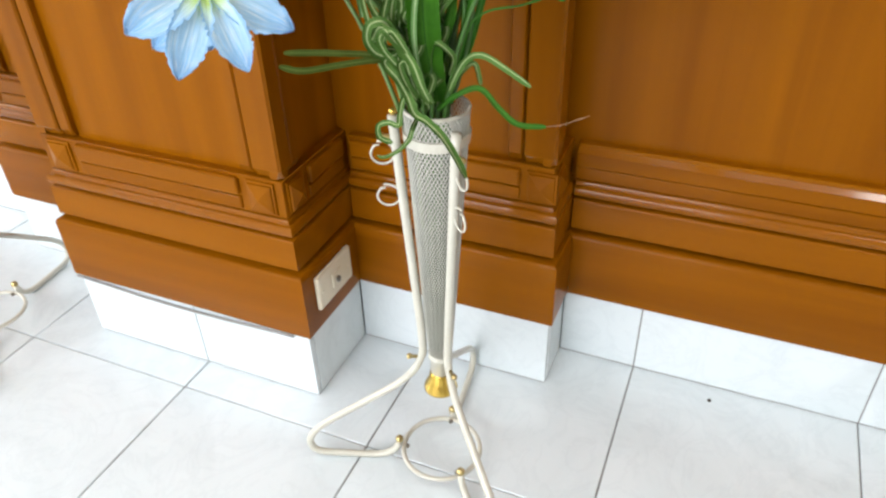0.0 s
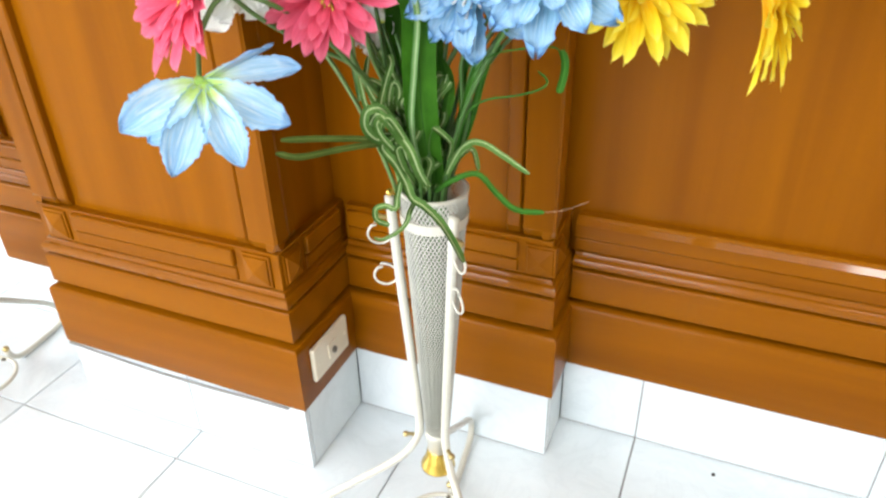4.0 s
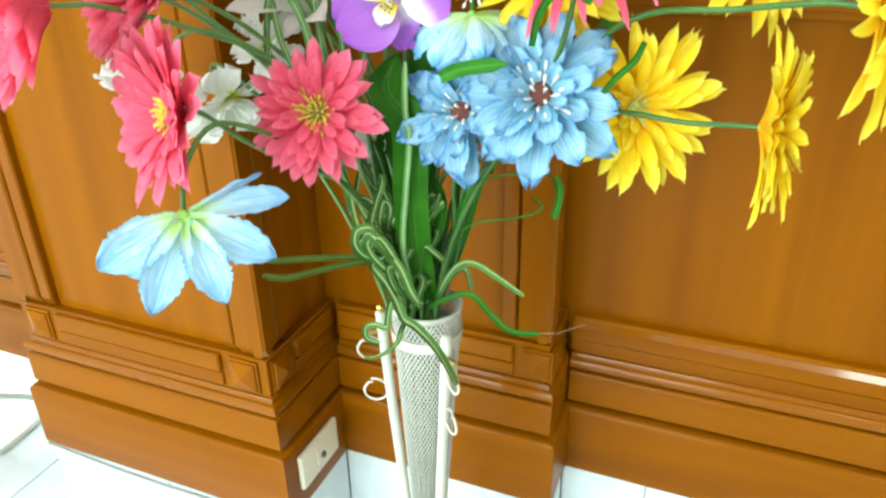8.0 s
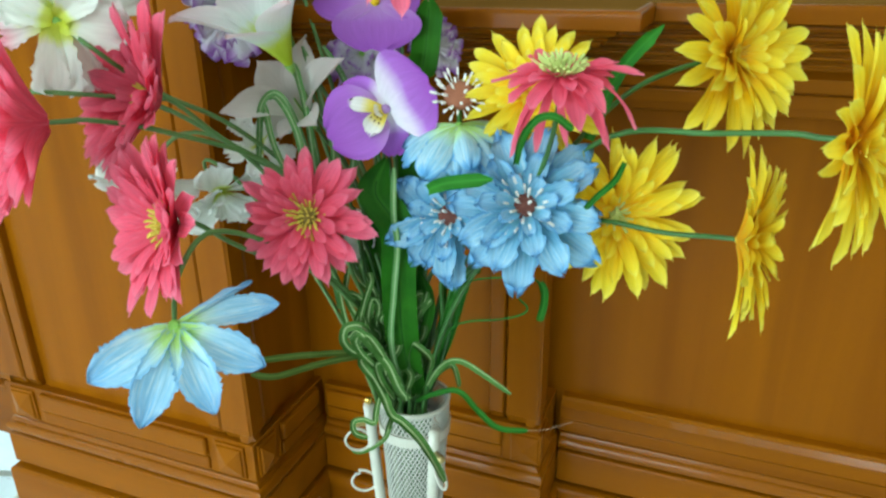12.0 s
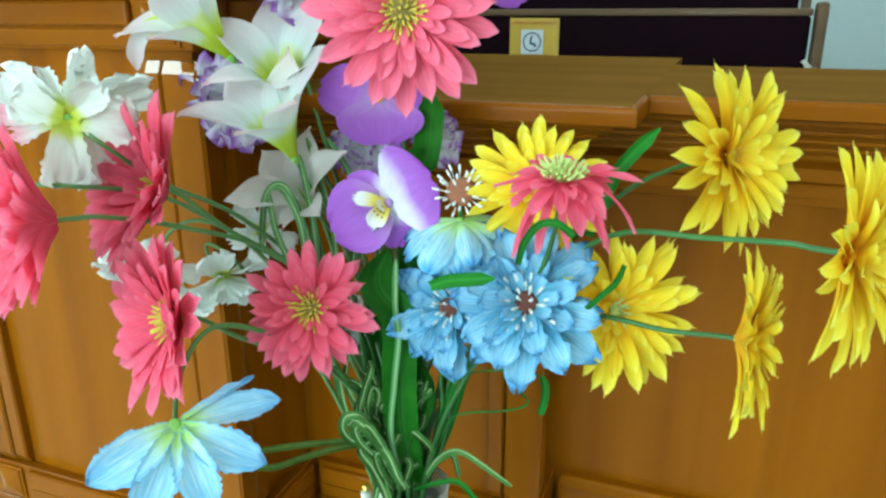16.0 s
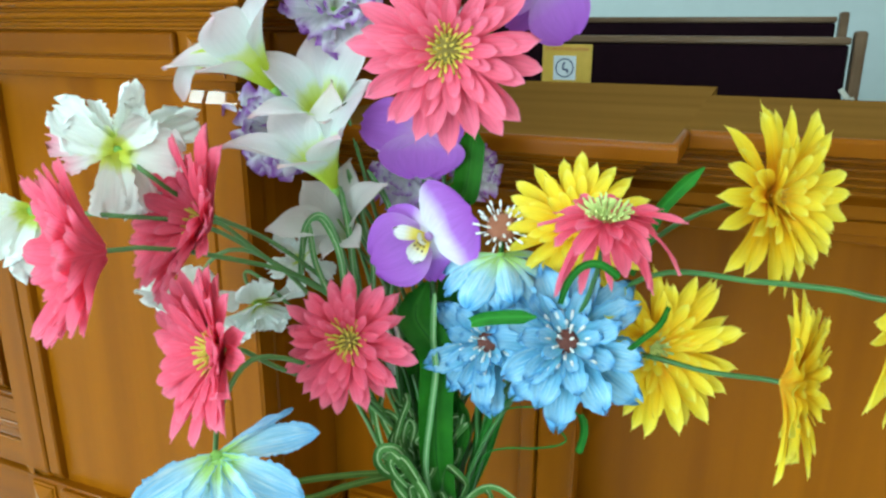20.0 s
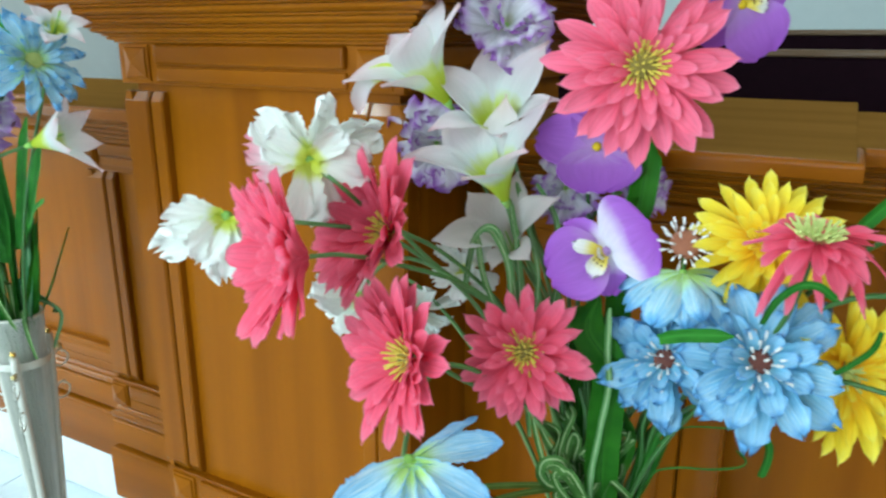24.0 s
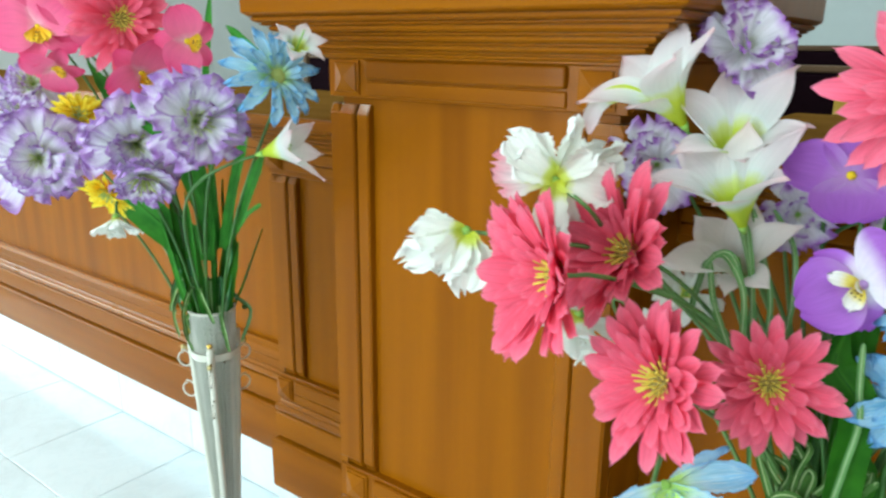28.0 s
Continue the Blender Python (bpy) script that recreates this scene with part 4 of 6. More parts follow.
def flower_stand(label):
    """A slender mesh cone held by three bent rods that loop out to a floor ring. Built at the origin."""
    root = tagged(new("flower_stand"), label, "flower stand", "wire flower stands")
    TIP, RIM, R0, R1 = 0.252, 0.676, 0.0172, 0.042
    # mesh cone: two families of slanting wires
    bm = bmesh.new()
    wires, steps = 46, 84
    for turn in (1, -1):
        for k in range(wires):
            pts = []
            for i in range(steps + 1):
                s = i / steps
                r = R0 + (R1 - R0) * s ** 0.9
                w = 2 * math.pi * k / wires + turn * s * 5.8
                pts.append(Vector((r * math.cos(w), r * math.sin(w), TIP + (RIM - TIP) * s)))
            tube_bm(pts, lambda s: 0.00052 + 0.00060 * s, 3, bm, False)
    part("mesh_cone", mesh_of(bm, "mesh_cone", M_MESH), root)
    part("rim", mesh_of(lathe_bm([(R1 - 0.001, RIM - 0.004), (R1 + 0.0016, RIM - 0.004), (R1 + 0.002, RIM), (R1 - 0.001, RIM + 0.001)], 36, None, True), "rim", M_CREAM, True), root)
    zr = 0.637
    rr = R0 + (R1 - R0) * ((zr - TIP) / (RIM - TIP)) ** 0.9 + 0.0025
    part("band", mesh_of(lathe_bm([(rr - 0.0015, zr - 0.007), (rr + 0.001, zr - 0.007), (rr + 0.0018, zr + 0.007), (rr - 0.0008, zr + 0.007)], 36, None, True), "band", M_CREAM), root)
    part("collar", mesh_of(lathe_bm([(0.016, 0.215), (0.0165, 0.246), (0.0195, 0.249), (0.0195, 0.257), (0.0175, 0.259)], 28), "collar", M_CREAM, True), root)
    part("foot_cup", mesh_of(lathe_bm([(0.0255, 0.180), (0.0275, 0.182), (0.0265, 0.187), (0.0215, 0.197), (0.0185, 0.207), (0.0172, 0.216), (0.016, 0.218)], 32), "foot_cup", M_GOLD, True), root, None, "shiny gold cup at the foot")
    ring = [Vector((0.067 * math.cos(2 * math.pi * k / 40), 0.067 * math.sin(2 * math.pi * k / 40), 0.028)) for k in range(41)]
    part("floor_ring", mesh_of(tube_bm(ring, 0.0042, 8, None, False), "floor_ring", M_CREAM, True), root)
    for a in (200, 318, 97):
        d = Vector((math.cos(radians(a)), math.sin(radians(a)), 0))
        up = Vector((0, 0, 1))
        ctrl = [d * 0.056 + up * 0.662, d * 0.048 + up * 0.55, d * 0.036 + up * 0.40, d * 0.028 + up * 0.29, d * 0.031 + up * 0.245, d * 0.060 + up * 0.195,
                d * 0.135 + up * 0.135, d * 0.205 + up * 0.080, d * 0.232 + up * 0.042, d * 0.222 + up * 0.012, d * 0.172 + up * 0.0065, d * 0.112 + up * 0.0065, d * 0.086 + up * 0.018, d * 0.074 + up * 0.040]
        part("rod", mesh_of(tube_bm(spline(ctrl, 5), lambda s: 0.0068 if s < 0.3 else 0.0062, 10), "rod", M_CREAM, True), root)
        ball = bmesh.new()
        bmesh.ops.create_uvsphere(ball, u_segments=14, v_segments=9, radius=0.0072)
        part("ball", mesh_of(ball, "ball", M_BRASS, True), root, Matrix.Translation(d * 0.074 + up * 0.048), "small brass ball")
        cap = bmesh.new()
        bmesh.ops.create_uvsphere(cap, u_segments=12, v_segments=8, radius=0.0052)
        if a == 200:
            part("finial", mesh_of(cap, "finial", M_GOLD, True), root, Matrix.Translation(d * 0.056 + up * 0.668), "small gold finial")
        for zz, rr2 in ((0.247, 0.030), (0.633, 0.053)):
            bolt = lathe_bm([(0.003, 0), (0.003, 0.012), (0.0048, 0.0125), (0.0048, 0.018), (0.003, 0.0195)], 12)
            part("bolt", mesh_of(bolt, "bolt", M_BRASS, True), root, Matrix.Translation(d * (rr2 + 0.004) + up * zz) @ d.to_track_quat("Z", "Y").to_matrix().to_4x4(), "gold bolt")
        nut = lathe_bm([(0.0035, 0), (0.0045, 0.002), (0.003, 0.006)], 10)
        part("nut", mesh_of(nut, "nut", M_STEEL), root, Matrix.Translation(d * 0.063 + up * 0.030) @ (-d).to_track_quat("Z", "Y").to_matrix().to_4x4())
        for zz, rad in ((0.608, 0.019), (0.544, 0.019)):
            base = 0.052 - (0.655 - zz) * 0.08
            pts = []
            for k in range(24):
                w = radians(75 + k * 13.5)
                rq = rad * (1 - 0.012 * k)
                pts.append(d * (base + 0.0245 + rq * math.cos(w)) + up * (zz + rq * math.sin(w) * 0.95))
            tail = pts[-1]
            pts += [tail + up * 0.006 - d * 0.004, tail + up * 0.007 - d * 0.010]
            part("scroll", mesh_of(tube_bm(pts, 0.0016, 6), "scroll", M_CREAM, True), root)
    return root


AX, AY = 0.281, -0.050
stand = flower_stand("cream wire flower stand with tapering mesh vase beside the pier")
stand.location = (AX, AY, 0)
stand.rotation_euler = (0, radians(0.9), 0)
BX, BY = -0.80, -0.07
stand_b = copy_thing(stand, pose(BX, BY, 0, 0, 0, -2) @ Matrix.Scale(1.04, 4))
for ob in stand_b.children:      # its vase sits higher between the rods
    if ob.name.split(".")[0] in ("mesh_cone", "rim"):
        ob.location.z += 0.048
for a in (318, 97):
    d = Vector((math.cos(radians(a)), math.sin(radians(a)), 0))
    cap = bmesh.new()
    bmesh.ops.create_uvsphere(cap, u_segments=12, v_segments=8, radius=0.0052)
    part("finial", mesh_of(cap, "finial", M_GOLD, True), stand_b, Matrix.Translation(d * 0.056 + Vector((0, 0, 0.668))), "small gold finial")
tagged(stand_b, "cream wire flower stand with mesh vase further along the counter")

# ---- artificial flowers ----
random.seed(7)


def petal(name, mat, length, width, e0, e1, shape="long", rows=9, cols=5, cup=0.18, crease=0.0, ruffle=0.0, waves=5, saw=0.0, notch=0.0, seed=0):
    """One petal, rooted at the origin along x; it climbs at e0 degrees at the root and e1 at the tip."""
    rnd = random.Random(seed)
    ph = rnd.random() * 6
    grid, x, z = [], 0.0, 0.0
    for i in range(rows):
        s = i / (rows - 1)
        if i:
            e = radians(e0 + (e1 - e0) * (s - 0.5 / (rows - 1)))
            x += math.cos(e) * length / (rows - 1)
            z += math.sin(e) * length / (rows - 1)
        if shape == "long":
            w = (0.30 + 1.35 * s - 0.55 * s * s) * (1 - s ** 3.4) ** 0.7 if s < 1 else 0.07
        elif shape == "lance":
            w = (0.34 + 1.5 * s - 0.75 * s * s) * (1 - s ** 3.8) ** 0.66 if s < 1 else 0.08
        elif shape == "spade":
            w = (0.24 + 1.7 * s - 0.85 * s * s) * (1 - s ** 3.2) ** 0.8 if s < 1 else 0.03
        elif shape == "strap":
            w = (0.55 + 0.9 * s - 0.5 * s * s) * (1 - s ** 6) ** 0.62 if s < 1 else 0.20
        elif shape == "broad":
            w = (0.26 + 1.5 * s - 0.75 * s * s) * (1 - s ** 4) ** 0.55 if s < 1 else 0.10
        elif shape == "fan":
            w = (0.20 + 1.1 * s) * (1 - s ** 9) ** 0.5 if s < 1 else 0.50
        elif shape == "lobe":
            w = (0.40 + 0.95 * s - 0.12 * s * s) * (1 - s ** 7) ** 0.5 if s < 1 else 0.42
        elif shape == "round":
            w = math.sin(math.pi * (0.07 + 0.88 * s)) ** 0.6
        else:  # pointed
            w = (0.35 + 1.7 * s - 0.6 * s * s) * (1 - s) ** 0.62 + 0.02
        w *= width / 2
        for j in range(cols):
            v = 2 * j / (cols - 1) - 1
            dx = -notch * length * abs(math.sin(v * 4.2)) * s ** 6
            ww = w * (1 + (saw * rnd.uniform(-0.9, 0.7) if abs(v) == 1 else 0))
            zz = z + cup * w * (v * v - 0.3) - crease * w * (1 - abs(v)) + ruffle * length * s * s * abs(v) ** 0.7 * math.sin(waves * (s * 2 + v * 2.2) + ph)
            grid.append((x + dx + ruffle * 0.5 * length * s * math.cos(waves * v * 2 + ph), ww * v, zz))
    return sheet(name, mat, grid, rows, cols)


_cache = {}


def petals(kind, mat, n, **kw):
    """n variants of a petal, shared between all heads that ask for the same one."""
    key = (kind, mat.name, n, tuple(sorted(kw.items())))
    if key not in _cache:
        _cache[key] = [petal("petal", mat, seed=i * 13 + 1, **kw) for i in range(n)]
    return _cache[key]


def turn_to(normal, spin=0.0):
    return Vector(normal).normalized().to_track_quat("Z", "Y").to_matrix().to_4x4() @ Matrix.Rotation(spin, 4, "Z")


def whorl(head, meshes, n, r0, z0, phase=0.0, jitter=6.0, scale=1.0, tilt=0.0, spread=0.09):
    for k in range(n):
        az = phase + 2 * math.pi * k / n + radians(random.uniform(-jitter, jitter))
        m = Matrix.Rotation(az, 4, "Z") @ Matrix.Translation((r0, 0, z0 + random.uniform(-0.0008, 0.0008)))
        m = m @ Matrix.Rotation(-radians(tilt + random.uniform(-jitter, jitter)), 4, "Y") @ Matrix.Rotation(radians(random.uniform(-12, 12)), 4, "X")
        s = scale * random.uniform(1 - spread, 1 + 0.6 * spread)
        part("petal", random.choice(meshes), head, m @ Matrix.Diagonal((s, s, s, 1)))


def spikes_bm(n, r, h, thick, spread, seed=3, base=0.0, tip=1.0):
    """A tuft of short stamens."""
    rnd = random.Random(seed)
    bm = bmesh.new()
    for k in range(n):
        q = r * math.sqrt((k + 0.5) / n)
        a = k * 2.39996
        p = Vector((q * math.cos(a), q * math.sin(a), base))
        d = Vector((math.cos(a) * spread * q / r, math.sin(a) * spread * q / r, 1)).normalized()
        L = h * rnd.uniform(0.7, 1.2)
        tube_bm([p, p + d * L * 0.5, p + d * L * 0.6, p + d * L], lambda s: thick * (1 if s < 0.5 else tip if s < 0.95 else tip * 0.8), 4, bm)
    return bm


def add_stem(root, base, head_at, normal, back=0.0, bend=0.55, r=0.0022, mat=None, via=None):
    n = Vector(normal).normalized()
    end = Vector(head_at) - n * back
    b = Vector(base)
    d = (end - b).length
    if via:
        pts = spline([b, b + Vector((0, 0, 0.15)), *(Vector(v) for v in via), end - n * 0.02, end], 6)
    else:
        rise = min(0.40, 0.86 * (end.z - b.z))
        pts = bezier(b, b + Vector((0, 0, rise)), end - n * d * bend * 0.6, end, 22)
    part("stem", mesh_of(tube_bm(pts, lambda s: r * (1.15 - 0.3 * s), 7), "stem", mat, True), root)


def flower(name, label, cat, at, normal, group, spin=None, base=None, back=0.004, bend=0.55, stem_r=0.0027, axis=None, via=None):
    """The thing with its stem, and an empty head part to be filled; returns (root, head matrix)."""
    ax, ay = axis or (AX, AY)
    root = tagged(new(name), label, cat, group)
    a = random.uniform(0, 6.28)
    base = base or (ax + 0.016 * math.cos(a), ay + 0.016 * math.sin(a), 0.50)
    add_stem(root, base, at, normal, back, bend, stem_r, M_STEM_LIT if axis is None and at[0] < 0.24 else M_STEM, via)
    return root, Matrix.Translation(at) @ turn_to(normal, random.uniform(0, 6.28) if spin is None else spin)


def posed(head, mat, specs, shape, **kw):
    """Petals set one by one: degrees round the head (0 level, 90 up), lean forwards, length, width, climb at root and tip, roll."""
    for k, (az, lean, L, W, e0, e1, roll) in enumerate(specs):
        me = petal("petal", mat, L, W, e0, e1, shape, seed=k * 17 + 3, **kw)
        part("petal", me, head, Matrix.Rotation(radians(az), 4, "Z") @ Matrix.Translation((0.003, 0, 0.0006 * k)) @ Matrix.Rotation(-radians(lean), 4, "Y") @ Matrix.Rotation(radians(roll), 4, "X"))


def gerbera(label, at, normal, R, mat, centre, group, cup=22, droop=None, back=0.004, eye=1.0, wide=1.0, **kw):
    yellow = mat is M_YEL
    eye = 0.5 if yellow else eye
    root, m = flower("gerbera", label, "flower", at, normal, group, back=back, **kw)
    disc = part("flower_head", mesh_of(lathe_bm([(0.003, -0.007), (0.005, -0.004), (0.15 * R * eye, 0.0), (0.15 * R * eye, 0.003), (0.10 * R * eye, 0.005), (0.002, 0.005)], 20), "flower_head", centre if yellow or droop else M_CENTRE_O, True), root, m)
    part("stamen_tuft", mesh_of(spikes_bm(int(58 * eye), 0.17 * R * eye, 0.0150, 0.0010, 1.5, 3, 0.001, 1.5), "stamens", centre), disc)
    if droop is not None:
        # flat crown of petals, with a few long ones hanging from its rim
        for n, L, w, e0, e1, r0 in ((12, 0.66, 0.26, -2, -30, 0.15), (11, 0.54, 0.24, 8, -14, 0.15), (9, 0.30, 0.20, 30, 10, 0.15)):
            ms = petals("gd", mat, 5, length=round(L * R, 4), width=round(w * R, 4), e0=e0, e1=e1, shape="lance", cup=0.25, crease=0.2, notch=0.1, ruffle=0.05)
            whorl(disc, ms, n, r0 * R, 0.002 * (1 - L), random.random(), 13, spread=0.25)
        posed(disc, mat, [(-150, 0, 1.18 * R, 0.13 * R, -20, droop - 8, 8), (-136, 0, 1.25 * R, 0.15 * R, -30, droop - 12, -10), (-122, 0, 1.05 * R, 0.15 * R, -36, droop - 8, 0), (-112, 0, 0.95 * R, 0.12 * R, -40, droop - 10, 20), (-172, 0, 0.85 * R, 0.17 * R, 2, -16, 10),
                          (-74, 0, 0.85 * R, 0.30 * R, -14, -60, 0), (-60, 0, 1.2 * R, 0.15 * R, -24, droop - 12, 20), (-46, 0, 1.1 * R, 0.13 * R, -12, droop - 6, 0), (-24, 0, 1.2 * R, 0.12 * R, 0, droop + 10, 0), (-52, 0, 0.82 * R, 0.28 * R, -6, -44, 0), (-10, 0, 0.95 * R, 0.18 * R, 6, -12, 0)],
              "strap", cup=0.3, crease=0.3, ruffle=0.03)
        return root
    if yellow:
        layers = ((18, 0.97, cup - 6, -0.004, 0.185), (17, 0.90, cup + 4, -0.002, 0.18), (15, 0.72, cup + 15, 0.0, 0.165), (12, 0.52, cup + 27, 0.001, 0.15), (10, 0.33, cup + 40, 0.002, 0.12))
    elif mat is M_PINKTOP:
        layers = ((15, 0.97, cup - 6, -0.004, 0.25), (14, 0.84, cup + 4, -0.002, 0.235), (13, 0.62, cup + 13, 0.0, 0.20), (13, 0.43, cup + 22, 0.002, 0.15), (11, 0.29, cup + 30, 0.003, 0.10))
    else:
        layers = ((18, 0.94, cup - 6, -0.004, 0.225), (18, 0.87, cup + 3, -0.002, 0.215), (16, 0.69, cup + 12, 0.0, 0.18), (13, 0.48, cup + 21, 0.002, 0.14), (11, 0.30, cup + 29, 0.003, 0.09))
    for n, L, el, z, w in layers:
        el = cup + (el - cup) * (0.5 if cup > 25 else 1.0)
        lance = mat is M_PINKTOP
        ms = petals("g", mat, 6, length=round(L * R, 4), width=round(w * R * 1.15 * wide, 4), e0=el + 8, e1=el - (26 if yellow else 16), shape="lance" if lance else "strap", cup=0.26, crease=0.22, notch=0.04 if lance else 0.06, ruffle=0.024, saw=0.0 if lance else 0.05)
        whorl(disc, ms, n, 0.13 * R * eye, z, random.random(), 7 if lance else 8, spread=0.10 if lance else 0.15)
    return root


def blue_flower(label, at, normal, R, group, mat=None, cup=18, open_centre=True, dense=False, **kw):
    mat = mat or M_BLUE
    root, m = flower("blue_flower", label, "flower", at, normal, group, **kw)
    disc = part("flower_head", mesh_of(lathe_bm([(0.003, -0.006), (0.011, -0.003), (0.0125, 0.003), (0.007, 0.006), (0.001, 0.0065)], 16), "flower_head", M_CENTRE_G if dense else M_CENTRE_R, True), root, m)
    for n, L, el, z, w in ((8, 0.98, cup - 14, -0.005, 0.50), (8, 0.90, cup - 2, -0.003, 0.46), (7, 0.66, cup + 12, -0.001, 0.36), (7, 0.44, cup + 26, 0.0, 0.24)):
        if dense:
            n, w = n + 4, w * 0.62
        ms = petals("b", mat, 5, length=round(L * R, 4), width=round(w * R, 4), e0=el + 14, e1=el - 26, shape="broad", cols=9, rows=21, cup=0.34, crease=0.42, ruffle=0.045, waves=6, saw=0.16, notch=0.10)
        whorl(disc, ms, n, 0.006, z, random.random(), 9, spread=0.14)
    if open_centre:
        part("stamen_tuft", mesh_of(spikes_bm(34, 0.019, 0.0145, 0.0009, 1.6, 5, 0.002, 2.0), "stamens", M_STAMEN_W), disc, None, "white stamens round a dark red disc")
    return root


def bell_flower(label, at, normal, R, group, n=7, e0=20, e1=-12, mat=None, specs=None, **kw):
    """Seen from behind: long petals sweep from a green calyx."""
    root, m = flower("blue_flower", label, "flower", at, normal, group, **kw)
    cup = part("flower_head", mesh_of(lathe_bm([(0.002, -0.005), (0.003, -0.004), (0.005, -0.001), (0.006, 0.001), (0.003, 0.002)], 14), "flower_head", M_CALYX, True), root, m, "green calyx")
    if specs:
        posed(cup, M_BLUE_PALE, specs, "spade", rows=35, cols=11, cup=0.22, crease=0.34, ruffle=0.035, waves=7, saw=0.12)
        return root
    for k, (cnt, L) in enumerate(((n, 1.0), (max(4, n - 1), 0.9))):
        ms = petals("bell", mat or M_BLUE_PALE, 4, length=round(L * R, 4), width=round(0.54 * R, 4), e0=e0 + 8 * k, e1=e1 + 5 * k, shape="broad", rows=23, cols=9, cup=0.2, crease=0.4, ruffle=0.03, waves=7, saw=0.13, notch=0.1)
        whorl(cup, ms, cnt, 0.003, 0.0015 * k, random.random(), 9, spread=0.12)
    return root


def trumpet(mat, lobes, e0=72, rows=18, cols=11, seed=0):
    """Petals wrapped round one funnel: each lobe (degrees round, length, flare at the tip, half its spread in degrees) narrows to a point."""
    rnd = random.Random(seed)
    out = []
    for th, L, flare, half in lobes:
        grid, r, z, ph = [], 0.004, 0.0, rnd.uniform(0, 6)
        for i in range(rows):
            s_ = i / (rows - 1)
            if i:
                e = radians(e0 + (flare - e0) * max(0.0, (s_ - 0.22) / 0.78) ** 1.5 - 14 * s_)
                r += math.cos(e) * L / (rows - 1)
                z += math.sin(e) * L / (rows - 1)
            a = radians(half) * (1.0 if s_ < 0.42 else max(0.0, 1 - ((s_ - 0.42) / 0.58) ** 1.6) ** 0.75)
            # the lobe keeps its width where the funnel opens out
            a = min(a, 0.46 * L / max(r, 1e-4))
            if s_ > 0.42:
                a *= max(0.0, 1 - ((s_ - 0.42) / 0.58) ** 2.0) ** 0.7
            for j in range(cols):
                v = 2 * j / (cols - 1) - 1
                phi = radians(th) + v * a
                rip = L * 0.035 * s_ * abs(v) * math.sin(5 * s_ + 3.2 * v + ph)
                rr = r * (1 + 0.05 * (1 - v * v) * s_) - 0.5 * rip
                grid.append((rr * math.cos(phi), rr * math.sin(phi), z + rip - 0.10 * L * s_ * (1 - v * v) * (1 - s_)))
        out.append(sheet("petal", mat, grid, rows, cols))
    return out


def lily(label, at, normal, R, group, lobes=None, mat=None, **kw):
    """Six pointed petals wrapped in a trumpet that flares and curls at the tips."""
    root, m = flower("lily", label, "flower", at, normal, group, spin=0.0, **kw)
    throat = part("flower_head", mesh_of(lathe_bm([(0.002, -0.010), (0.004, -0.004), (0.006, 0.002), (0.003, 0.003)], 12), "flower_head", M_CALYX, True), root, m)
    lobes = lobes or [(k * 60 + random.uniform(-9, 9), R * random.uniform(0.88, 1.1), random.uniform(-20, 25), 50 - 12 * (k % 2)) for k in range(6)]
    for k, me in enumerate(trumpet(mat or M_LILY, lobes, seed=len(label))):
        part("petal", me, throat, Matrix.Translation((0, 0, 0.0007 * (k % 2))))
    part("pistil", mesh_of(tube_bm([Vector((0, 0, 0)), Vector((0.001, 0, 0.02)), Vector((0.003, 0.001, 0.045))], 0.0012, 6), "pistil", M_CALYX, True), throat)
    return root


def peony(label, at, normal, R, group, n=8, e0=28, e1=-14, pink=False, specs=None, **kw):
    root, m = flower("white_flower", label, "flower", at, normal, group, **kw)
    cal = part("flower_head", mesh_of(lathe_bm([(0.002, -0.007), (0.004, -0.005), (0.007, -0.001), (0.003, 0.002)], 14), "flower_head", M_CALYX, True), root, m)
    if specs:
        posed(cal, M_PEONY, specs, "lobe", rows=19, cols=17, cup=0.24, crease=0.28, ruffle=0.085, waves=5, notch=0.12, saw=0.15)
        if pink:
            posed(cal, M_PEONY_P, [(164, -18, 0.070, 0.040, 10, -10, 0), (186, -20, 0.062, 0.036, 10, -20, 0)], "fan", rows=13, cols=13, cup=0.2, ruffle=0.05, waves=5, notch=0.13, saw=0.12)
        return root
    for k, (cnt, L, e) in enumerate(((n - 1, 1.0, 0), (n - 2, 0.82, 20), (4, 0.55, 40))):
        ms = petals("p", M_PEONY, 4, length=round(L * R, 4), width=round(0.70 * L * R, 4), e0=e0 + e, e1=e1 + e, shape="fan", rows=13, cols=15, cup=0.22, crease=0.15, ruffle=0.05, waves=5, notch=0.12, saw=0.12)
        whorl(cal, ms, cnt, 0.003, 0.001 * k, random.random(), 15, spread=0.2)
    if pink:
        ms = petals("pp", M_PEONY_P, 2, length=round(0.95 * R, 4), width=round(0.6 * R, 4), e0=e0 - 10, e1=e1, shape="fan", rows=13, cols=15, cup=0.22, ruffle=0.05, waves=5, notch=0.12, saw=0.12)
        whorl(cal, ms, 1, 0.003, -0.002, 3.0, 5)
    return root


